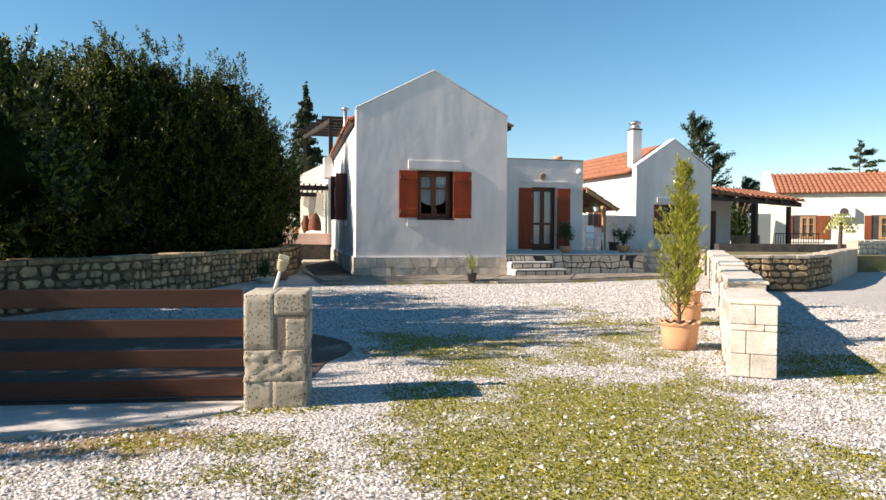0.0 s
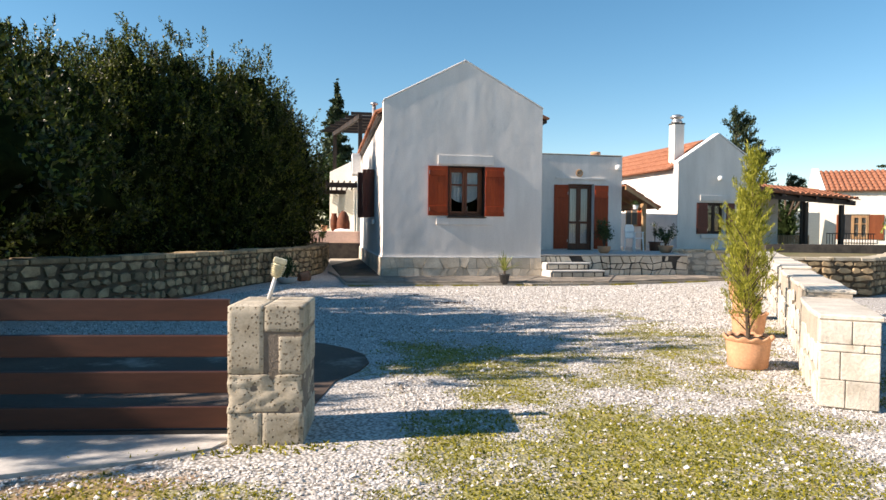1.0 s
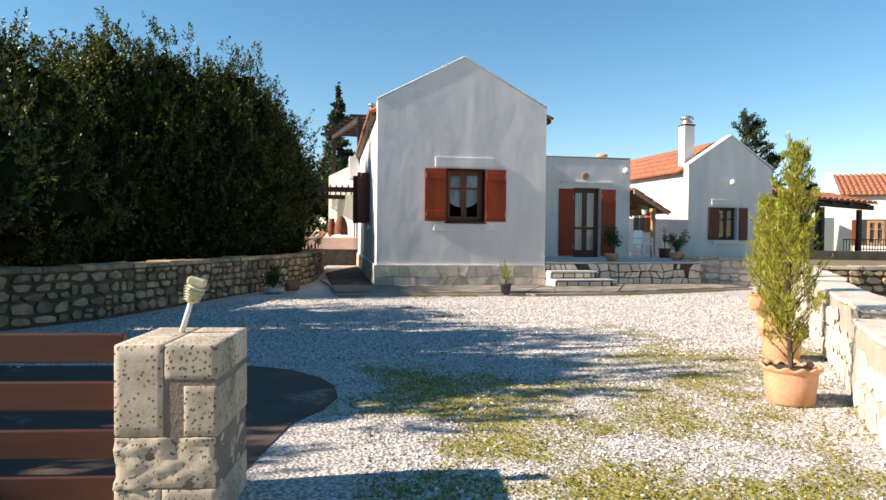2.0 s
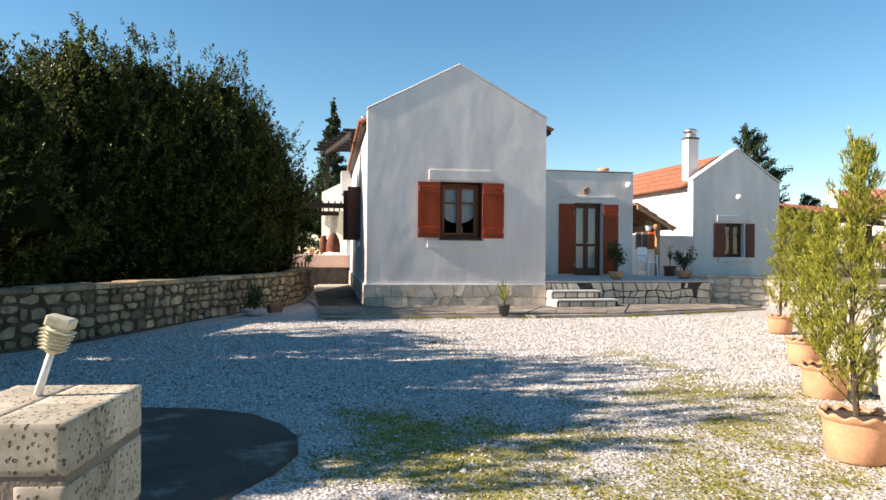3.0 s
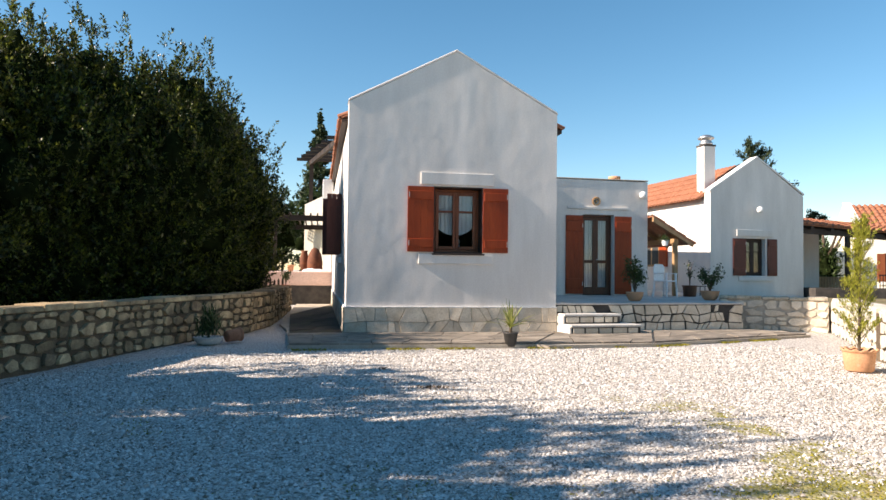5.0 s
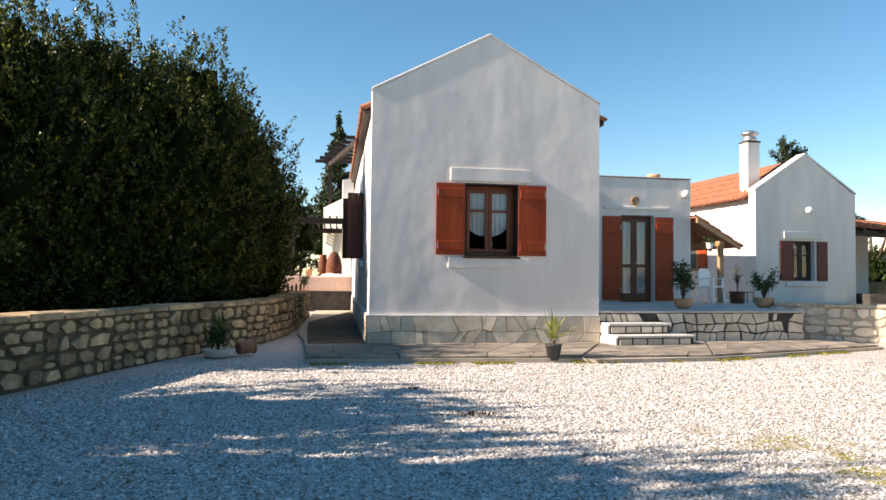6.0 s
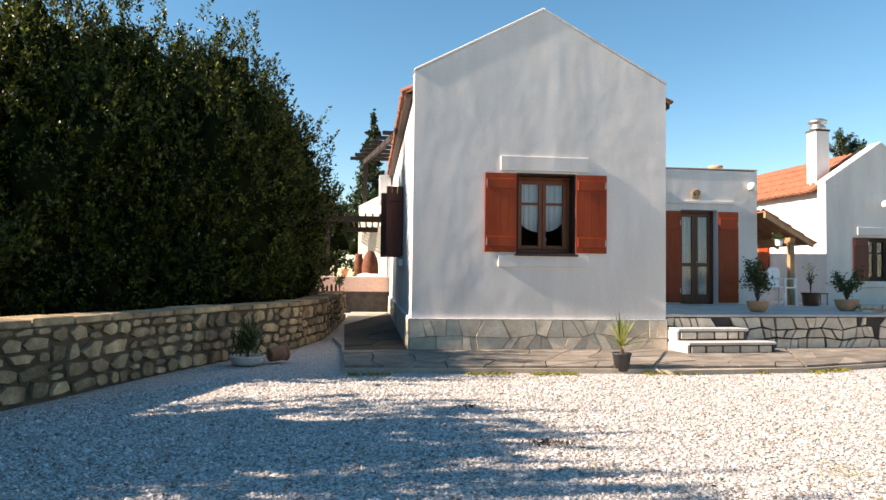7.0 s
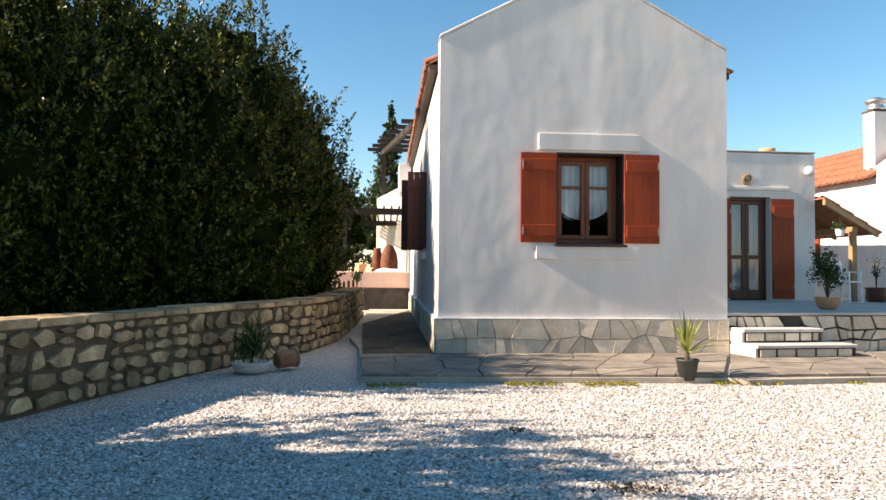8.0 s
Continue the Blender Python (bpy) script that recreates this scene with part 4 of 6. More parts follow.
bm = bmesh.new()
prism(bm, [(-3.38, 25.5), (-3.42, 22.4), (-3.2, 20.9), (-3.07, 18.1), (0.95, 17.92), (1.15, 17.78), (3.1, 17.95), (5.2, 18.6), (7.2, 19.2), (7.3, 20.5), (6.47, 20.36), (2.08, 19.99), (2.05, 19.94), (-2.12, 19.94), (-2.13, 30.9), (-3.3, 30.9)], -0.05, 0.052)
pavement = tagged(part("pavement", bm, MORTAR_PALE), "crazy-paved walk along the cottage wall", "pavement", kind="structure")


# ---------- stones ----------
def stone_variants(name, material, count, seed, flat=False):
    """Irregular rounded stones in a unit box: x across, z up, front towards -y."""
    out = []
    rng = random.Random(seed)
    for _ in range(count):
        bm = bmesh.new()
        n = rng.choice((5, 6, 7, 7)) if not flat else rng.choice((5, 6, 7))
        ring = []
        p = rng.uniform(4.0, 10.0) if not flat else 6.5
        for i in range(n):
            a = 2 * math.pi * (i + rng.uniform(-0.28, 0.28)) / n + 0.4
            c, s = math.cos(a), math.sin(a)
            r = 0.5 / (abs(c) ** p + abs(s) ** p) ** (1 / p) * (rng.uniform(0.84, 1.05) if not flat else rng.uniform(0.93, 1.04))
            ring.append((r * c, r * s))
        rows = []
        for y, k in ((0.25, 1.0), (-0.55, 0.97), (-0.94, 0.92 if not flat else 0.95)):
            rows.append([bm.verts.new((x * k + rng.uniform(-.015, .015), y, z * k + rng.uniform(-.015, .015))) for x, z in ring])
        for r0, r1 in zip(rows, rows[1:]):
            for i in range(n):
                bm.faces.new((r0[i], r0[(i + 1) % n], r1[(i + 1) % n], r1[i]))
        mid = bm.verts.new((rng.uniform(-.12, .12), -1.0 if not flat else -0.97, rng.uniform(-.12, .12)))
        for i in range(n):
            bm.faces.new((rows[-1][i], rows[-1][(i + 1) % n], mid))
        out.append(mesh_of(name, bm, material))
    return out


def patches(length, z0, z1, rng, seg=(0.7, 1.3), rows=(0.11, 0.21), widths=(0.12, 0.36)):
    """Cells of an irregular stone face: (s, z, width, height)."""
    cells, s = [], 0.0
    while s < length - 0.05:
        w = min(rng.uniform(*seg), length - s)
        if length - s - w < 0.25:
            w = length - s
        z = z0
        while z < z1 - 0.03:
            h = min(rng.uniform(*rows), z1 - z)
            if z1 - z - h < rows[0] * 0.55:
                h = z1 - z
            x = s
            while x < s + w - 0.01:
                ww = rng.uniform(*widths)
                if s + w - x - ww < widths[0] * 0.8:
                    ww = s + w - x
                if h > rows[1] * 0.8 and ww < widths[1] * 0.6 and rng.random() < 0.35:
                    cells.append((x + ww / 2, z + h * 0.27, ww, h * 0.52))
                    cells.append((x + ww / 2, z + h * 0.77, ww, h * 0.44))
                else:
                    cells.append((x + ww / 2, z + h / 2, ww, h))
                x += ww
            z += h
        s += w
    return cells


def along_plan(plan, s):
    for (x0, y0), (x1, y1) in zip(plan, plan[1:]):
        l = math.hypot(x1 - x0, y1 - y0)
        if s <= l or (x1, y1) == tuple(plan[-1]):
            return x0 + (x1 - x0) * s / l, y0 + (y1 - y0) * s / l, math.atan2(y1 - y0, x1 - x0)
        s -= l


def plan_length(plan):
    return sum(math.hypot(b[0] - a[0], b[1] - a[1]) for a, b in zip(plan, plan[1:]))


def face_stones(parent, plan, z0, z1, variants, seed, proud=0.05, gap=0.018, flip=False, near=None, name="stone", extra=None, **kw):
    """Sets stones on the front face of a wall; those outside the stretch near are joined into one part."""
    rng = random.Random(seed)
    rest = bmesh.new()
    for s, z, w, h in patches(plan_length(plan), z0, z1, rng, **kw):
        x, y, a = along_plan(plan, s)
        off = 0.0
        if extra:
            off, zmax = extra(s)
            if z + h / 2 > zmax:
                continue
        if flip:
            a += math.pi
        x, y = x + math.sin(a) * -off * (-1 if flip else 1) * -1, y
        m = Matrix.Translation((x, y, z)) @ Matrix.Rotation(a, 4, "Z") @ Matrix.Rotation(radians(rng.uniform(-5, 5)), 4, "Y") @ Matrix.Diagonal((w - gap, proud * rng.uniform(0.6, 1.25), h - gap, 1))
        me = rng.choice(variants)
        if near is None or near(x, y):
            ob = new(name, me)
            ob.parent = parent
            ob.matrix_basis = m
        else:
            k = len(rest.verts)
            rest.from_mesh(me)
            rest.verts.ensure_lookup_table()
            bmesh.ops.transform(rest, matrix=m, verts=rest.verts[k:])
    if len(rest.verts):
        me = mesh_of(name, rest, variants[0].materials[0])
        tagged(part(name, me, None, parent), kind="stuff")
    else:
        rest.free()


def cap_stones(parent, plan, z, depth, material, seed, side=1, widths=(0.28, 0.6), thick=0.075, offset=0.02, steps_at=None, tilt=1.2):
    rng = random.Random(seed)
    s, length = 0.0, plan_length(plan)
    while s < length - 0.02:
        w = min(rng.uniform(*widths), length - s)
        x, y, a = along_plan(plan, s + w / 2)
        off, zz = steps_at(s + w / 2) if steps_at else (0.0, z)
        bm = bmesh.new()
        n = 3
        d0, d1 = -offset - rng.uniform(0, 0.03), depth + rng.uniform(0, 0.03)
        pts = [(-w / 2 + 0.006, d0 + rng.uniform(-.012, .012)), (0, d0 + rng.uniform(-.018, .012)), (w / 2 - 0.006, d0 + rng.uniform(-.012, .012)), (w / 2 - 0.006, d1), (0, d1 + rng.uniform(-.02, .02)), (-w / 2 + 0.006, d1)]
        if side < 0:
            pts = [(p[0], -p[1]) for p in pts]
        prism(bm, pts, 0, thick * rng.uniform(0.8, 1.15))
        bevel(bm, 0.01, 1)
        ob = part("cap_stone", bm, material, parent)
        nx, ny = math.sin(a) * (1 if side < 0 else -1), -math.cos(a) * (1 if side < 0 else -1)
        ob.matrix_basis = Matrix.Translation((x + nx * off, y + ny * off, zz)) @ Matrix.Rotation(a, 4, "Z") @ Matrix.Rotation(radians(rng.uniform(-tilt, tilt)), 4, "X")
        s += w


FIELD = stone_variants("stone", STONE, 18, 3)
PALE = stone_variants("stone", STONE_PALE, 14, 4, flat=True)
WHITE = stone_variants("block", LIMESTONE_WHITE, 10, 6, flat=True)


def east_step(s):
    return next((o, z) for s1, o, z in ((1.55, 0.0, 0.62), (5.2, 0.06, 0.69), (99, 0.08, 0.73)) if s <= s1)


face_stones(wall_west, W_PLAN, 0.0, 0.70, FIELD, 11, 0.05, 0.02, near=lambda x, y: 13.0 < y < 25.5, rows=(0.11, 0.2), widths=(0.13, 0.36))
cap_stones(wall_west, W_PLAN, 0.70, 0.42, STONE, 12)
face_stones(wall_east, E_PLAN, 0.0, 0.76, WHITE, 13, 0.016, 0.008, flip=True, near=lambda x, y: y < 14, name="block", rows=(0.18, 0.26), widths=(0.25, 0.5),
            extra=lambda s: (east_step(s)[0], east_step(s)[1] + 0.03))
cap_stones(wall_east, E_PLAN, 0.64, 0.38, LIMESTONE_WHITE, 14, side=-1, widths=(0.76, 0.79), thick=0.04, offset=0.0, steps_at=east_step, tilt=0.0)
face_stones(wall_terrace_end, F_PLAN, 0.0, 0.70, PALE, 15, 0.03, 0.02, flip=True, rows=(0.13, 0.22), widths=(0.16, 0.42))
cap_stones(wall_terrace_end, F_PLAN, 0.70, 0.38, LIMESTONE, 16, side=-1)
wall_lane_far = wall_body("wall_lane_far", [(15.6, 21.9), (19.6, 23.2)], 0.4, 1.05, MORTAR_PALE, "pale stone wall at the far side of the lane", 1)
face_stones(wall_lane_far, [(15.6, 21.9), (19.6, 23.2)], 0.0, 1.05, PALE, 20, 0.03, 0.02, rows=(0.13, 0.22), widths=(0.16, 0.42))
face_stones(wall_lane, R_PLAN, 0.0, 0.70, FIELD, 17, 0.04, 0.025, rows=(0.12, 0.2), widths=(0.14, 0.34))
cap_stones(wall_lane, R_PLAN, 0.70, 0.40, LIMESTONE, 18)
cap_stones(wall_lane_plain, RP_PLAN, 0.76, 0.40, LIMESTONE, 19, widths=(0.5, 0.9), thick=0.04)
# end face of the yard wall: squared blocks
ed = Vector((E_PLAN[1][0] - E_PLAN[0][0], E_PLAN[1][1] - E_PLAN[0][1], 0)).normalized()
for z0, z1, cuts in ((0.0, 0.2, (0.0, 0.17, 0.38)), (0.2, 0.40, (0.0, 0.135, 0.38)), (0.40, 0.455, (0.0, 0.28, 0.38)), (0.455, 0.622, (0.0, 0.205, 0.38))):
    for a, b in zip(cuts, cuts[1:]):
        bm = bmesh.new()
        box(bm, a + 0.003, b - 0.003, -0.014, 0.16, z0 + 0.002, z1 - 0.003)
        bevel(bm, 0.007, 2)
        ob = part("block", bm, LIMESTONE_WHITE, wall_east)
        ob.matrix_basis = pose(E_PLAN[0][0], E_PLAN[0][1], 0) @ Matrix.Rotation(math.atan2(-ed.x, ed.y), 4, "Z") @ Matrix.Translation((-0.005, -0.006, 0))

# cottage plinth and terrace facing
def crazy_face(parent, p, q, z0, z1, nx, ny, seed, gap, proud, material, skip=0.0):
    """Irregular flat stones with thin joints over an upright face from p to q."""
    rng = random.Random(seed)
    p, q = Vector((*p, 0)), Vector((*q, 0))
    d = (q - p).normalized()
    length = (q - p).length
    a = math.atan2(d.y, d.x)
    pt = {}
    for i in range(nx + 1):
        for j in range(ny + 1):
            u = (i + (rng.uniform(-.3, .3) if 0 < i < nx else 0)) / nx * length
            v = z0 + (z1 - z0) * (j + (rng.uniform(-.22, .22) if 0 < j < ny else 0)) / ny
            pt[i, j] = Vector((u, v, 0))
    for i in range(nx):
        for j in range(ny):
            c = [pt[i, j], pt[i + 1, j], pt[i + 1, j + 1], pt[i, j + 1]]
            r = rng.random()
            cells = [c]
            if r < 0.05:
                cells = [c[:3], [c[0], c[2], c[3]]]
            elif r < 0.3:
                f = rng.uniform(0.35, 0.65)
                m0, m1 = c[0].lerp(c[1], f), c[3].lerp(c[2], rng.uniform(0.35, 0.65))
                cells = [[c[0], m0, m1, c[3]], [m0, c[1], c[2], m1]]
            for poly in cells:
                if rng.random() < skip:
                    continue
                mid = sum(poly, Vector()) / len(poly)
                bm = bmesh.new()
                pts = [mid + (k - mid) * max(0.3, 1 - gap * rng.uniform(0.5, 1.5) / max(0.03, (k - mid).length)) for k in poly]
                prism(bm, [(k.x, k.y) for k in pts], -proud * rng.uniform(0.7, 1.2), 0.03, "y")
                ob = part("stone", bm, material, parent)
                w = Matrix.Translation((mid.x, 0, mid.y))
                ob.matrix_basis = Matrix.Translation(p) @ Matrix.Rotation(a, 4, "Z") @ w @ Matrix.Rotation(radians(rng.uniform(-1.5, 1.5)), 4, "Z") @ Matrix.Rotation(radians(rng.uniform(-2, 2)), 4, "X") @ w.inverted()



bm = bmesh.new()
box(bm, -2.115, 2.078, 19.968, 19.999, 0.02, 0.548)
plinth = part("plinth", bm, MORTAR_PALE, house, "plinth clad with irregular pale stones")
crazy_face(plinth, (-2.115, 19.968), (2.078, 19.968), 0.03, 0.548, 11, 2, 21, 0.009, 0.024, STONE_PALE)
bm = bmesh.new()
box(bm, -2.113, -2.086, 20.002, 30.9, 0.02, 0.546)
plinth2 = part("plinth", bm, MORTAR_PALE, house)
crazy_face(plinth2, (-2.113, 30.9), (-2.113, 20.0), 0.03, 0.546, 26, 2, 22, 0.009, 0.024, STONE_PALE)
bm = bmesh.new()
box(bm, -2.13, 2.085, 19.945, 19.999, 0.55, 0.562)
box(bm, -2.13, -2.087, 20.0, 30.9, 0.55, 0.562)
part("plinth_ledge", bm, TRIM, house)
crazy_face(terrace, (2.09, 20.02), (6.47, 20.38), 0.04, 0.60, 15, 3, 23, 0.022, 0.028, STONE_PALE, 0.1)
crazy_face(terrace, (6.47, 20.38), (6.62, 21.35), 0.04, 0.60, 4, 3, 24, 0.022, 0.028, STONE_PALE, 0.1)


def flags(parent, quad, nx, ny, z, seed, thick=0.03, gap=0.012, material=None):
    """Irregular paving stones on a jittered lattice over a four-cornered stretch."""
    rng = random.Random(seed)
    A, B, C, D = [Vector((*p, 0)) for p in quad]
    pt = {}
    for i in range(nx + 1):
        for j in range(ny + 1):
            u = (i + (rng.uniform(-.3, .3) if 0 < i < nx else 0)) / nx
            v = (j + (rng.uniform(-.3, .3) if 0 < j < ny else 0)) / ny
            pt[i, j] = (A * (1 - u) + B * u) * (1 - v) + (D * (1 - u) + C * u) * v
    for i in range(nx):
        for j in range(ny):
            c = [pt[i, j], pt[i + 1, j], pt[i + 1, j + 1], pt[i, j + 1]]
            split = rng.random() < 0.3
            for poly in ([c[:3], [c[0], c[2], c[3]]] if split else [c]):
                mid = sum(poly, Vector()) / len(poly)
                bm = bmesh.new()
                prism(bm, [tuple((mid + (p - mid) * (1 - gap / max(0.05, (p - mid).length)))[:2]) for p in poly], z, z + thick + rng.uniform(0, 0.008))
                part("flagstone", bm, material or FLAG, parent)


flags(pavement, [(-3.05, 18.12), (0.95, 17.95), (2.05, 19.92), (-3.15, 19.92)], 9, 4, 0.05, 31)
flags(pavement, [(1.0, 17.95), (3.1, 17.98), (4.2, 20.1), (2.1, 19.93)], 4, 4, 0.05, 32)
flags(pavement, [(3.14, 18.0), (7.15, 19.25), (6.5, 20.3), (4.25, 20.12)], 8, 3, 0.05, 33)
flags(pavement, [(-3.12, 19.95), (-2.14, 19.95), (-2.14, 30.0), (-3.3, 25.0)], 2, 12, 0.05, 34, material=FLAG_SHADED)


# ---------- gate, pillar and drive ----------
pillar = thing("gate_pillar", "square gate pillar of weathered sandy stone blocks", "pillar", pose(-3.805, 7.29, -0.01, 0, 0, -6))


def rough_block(x0, x1, y0, y1, z0, z1, rough, seed, label=""):
    bm = bmesh.new()
    box(bm, x0 + 0.002, x1 - 0.002, y0 + 0.002, y1 - 0.002, z0 + 0.0015, z1 - 0.002)
    bevel(bm, 0.003, 1)
    bmesh.ops.subdivide_edges(bm, edges=[e for e in bm.edges if e.calc_length() > 0.05], cuts=14 if rough > 0.01 else 7, use_grid_fill=True)
    bmesh.ops.triangulate(bm, faces=[f for f in bm.faces if len(f.verts) > 4])
    c = Vector(((x0 + x1) / 2, (y0 + y1) / 2, (z0 + z1) / 2))
    for v in bm.verts:
        q = v.co * (17 if rough > 0.01 else 22) + Vector((seed, 0, seed))
        n = noise.noise(q) + 0.6 * noise.noise(q * 2.1) - 0.3
        d = v.co - c
        if abs(d.z) < (z1 - z0) / 2 - 0.02 or rough < 0.006:
            d.z *= 0.25
        v.co += d.normalized() * n * rough
    return part("block", bm, LIMESTONE, pillar, label, True)


W2, D2 = 0.213, 0.27
rough_block(-W2, -0.02, -D2, D2, 0.0, 0.2, 0.002, 1)
rough_block(-0.02, W2, -D2, 0.02, 0.0, 0.2, 0.002, 2)
rough_block(-0.02, W2, 0.02, D2, 0.0, 0.2, 0.002, 3)
rough_block(-W2, W2 - 0.005, -D2 - 0.004, D2, 0.2, 0.42, 0.016, 4, "rough-hewn block with a broken face")
rough_block(-W2, -0.01, -D2, 0.0, 0.42, 0.808, 0.0015, 5, "tall pitted block")
rough_block(-W2, -0.01, 0.0, D2, 0.42, 0.808, 0.0015, 6)
rough_block(0.07, W2, -D2, 0.05, 0.42, 0.635, 0.0015, 7)
rough_block(-0.01, 0.09, -D2 + 0.012, 0.05, 0.42, 0.645, 0.014, 17)
rough_block(-0.01, W2, 0.05, D2, 0.42, 0.635, 0.0015, 8)
rough_block(-0.01, W2, -D2, -0.02, 0.66, 0.808, 0.0015, 9)
rough_block(-0.01, W2, -0.02, D2, 0.66, 0.808, 0.0015, 10)
bm = bmesh.new()
box(bm, -W2 + 0.007, W2 - 0.007, -D2 + 0.007, D2 - 0.007, 0.0, 0.80)
part("mortar_core", bm, MORTAR_MID, pillar)

lamp = thing("garden_lamp", "leaning yellowed plastic garden lamp on the gate pillar", "lamp", pose(-3.845, 7.38, 0.799, 0, 16, 0))
bm = bmesh.new()
tube(bm, (0, 0, 0), (0, 0, 0.15), 0.013, 0.011, 12)
part("stem", bm, PLASTIC_WHITE, lamp, smooth=True)
bm = bmesh.new()
lathe(bm, [(0.011, 0.138), (0.026, 0.148), (0.034, 0.195), (0.034, 0.225)], 14)
part("head", bm, LAMP_CREAM, lamp, smooth=True)
bm = bmesh.new()
box(bm, -0.04, 0.04, -0.036, 0.036, 0.226, 0.262)
bevel(bm, 0.009, 2)
part("cap", bm, LAMP_CREAM, lamp)
for i in range(6):
    bm = bmesh.new()
    w = 0.034 + 0.0022 * i
    box(bm, -w, w, -w * 0.9, w * 0.9, 0.152 + 0.0122 * i, 0.1555 + 0.0122 * i)
    part("fin", bm, LAMP_CREAM, lamp)

stub = thing("stone_pillar", "low pale stone block pillar at the lane entrance", "pillar", pose(2.62, 7.95, 0, 0, 0, -33))
for z0, z1, cuts in ((0.0, 0.2, (-0.25, 0.0, 0.25)), (0.2, 0.38, (-0.25, 0.25)), (0.38, 0.56, (-0.25, -0.06, 0.25))):
    for x0, x1 in zip(cuts, cuts[1:]):
        bm = bmesh.new()
        box(bm, x0 + 0.004, x1 - 0.004, -0.2, 0.2, z0 + 0.003, z1 - 0.003)
        bevel(bm, 0.012, 2)
        part("block", bm, LIMESTONE, stub)

gate = thing("sliding_gate", "low brown metal sliding gate of four wide rails", "gate", pose(-4.06, 7.26, 0, 0, 0, 174))
for z in (0.685, 0.472, 0.258, 0.05):
    bm = bmesh.new()
    box(bm, 0.0, 4.6, -0.022, 0.022, z, z + 0.128)
    bevel(bm, 0.006, 2)
    part("rail", bm, GATE_PAINT, gate)
for x in (2.9, 4.5):
    bm = bmesh.new()
    box(bm, x, x + 0.06, -0.065, -0.024, 0.04, 0.82)
    bevel(bm, 0.004, 1)
    part("post", bm, GATE_PAINT, gate)
bm = bmesh.new()
box(bm, -0.1, 4.7, -0.03, 0.03, 0.012, 0.038)
part("track", bm, IRON, gate)

bm = bmesh.new()
prism(bm, [(-9.5, 7.05), (-8.0, 6.8), (-6.4, 6.62), (-5.4, 6.62), (-4.9, 6.75), (-4.5, 6.82), (-4.12, 6.98), (-4.0, 7.2), (-4.05, 7.5), (-9.5, 8.1)], -0.05, 0.018)
tagged(part("pavement_gate_sill", bm, CONCRETE), "worn pale concrete strip under the gate", "pavement", kind="structure")
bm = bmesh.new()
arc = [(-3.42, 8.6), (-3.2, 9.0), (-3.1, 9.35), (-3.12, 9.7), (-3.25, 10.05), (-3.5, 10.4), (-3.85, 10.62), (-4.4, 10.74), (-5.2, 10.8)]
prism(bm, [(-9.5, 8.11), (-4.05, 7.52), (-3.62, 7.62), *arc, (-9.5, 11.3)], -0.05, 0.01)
tagged(part("pavement_drive", bm, CONCRETE_DARK), "damp concrete drive behind the gate, tree shade put into its colour", "pavement", kind="structure")


# ---------- pots and plants ----------
def pot_mesh(parent, r, h, material=None, wavy=True):
    bm = bmesh.new()
    lathe(bm, [(r * 0.80, 0), (r * 0.86, 0.01), (r * 0.93, h * 0.5), (r * 0.97, h * 0.86), (r * 0.97, h * 0.87)], 36)
    pot = part("pot", bm, material or TERRACOTTA, parent, smooth=True)
    bm = bmesh.new()
    prof = [(r * 0.965, h * 0.84), (r * 1.03, h * 0.88), (r * 1.09, h * 0.95), (r * 1.10, h), (r * 1.02, h), (r * 0.93, h * 0.93)]
    n = 72
    rings = []
    for rr, z in prof:
        ring = []
        for i in range(n):
            a = 2 * math.pi * i / n
            k = 1 + (0.028 * math.sin(12 * a) if wavy and z > h * 0.9 else 0)
            dz = 0.012 * math.sin(12 * a) if wavy and z > h * 0.9 else 0
            ring.append(bm.verts.new((rr * k * math.cos(a), rr * k * math.sin(a), z + dz)))
        rings.append(ring)
    for r0, r1 in zip(rings, rings[1:]):
        for i in range(n):
            bm.faces.new((r0[i], r0[(i + 1) % n], r1[(i + 1) % n], r1[i]))
    part("rim", bm, material or TERRACOTTA, pot, smooth=True)
    bm = bmesh.new()
    lathe(bm, [(r * 0.9, h * 0.80), (r * 0.93, h * 0.90), (r * 0.2, h * 0.92)], 24)
    part("soil", bm, SOIL, parent)


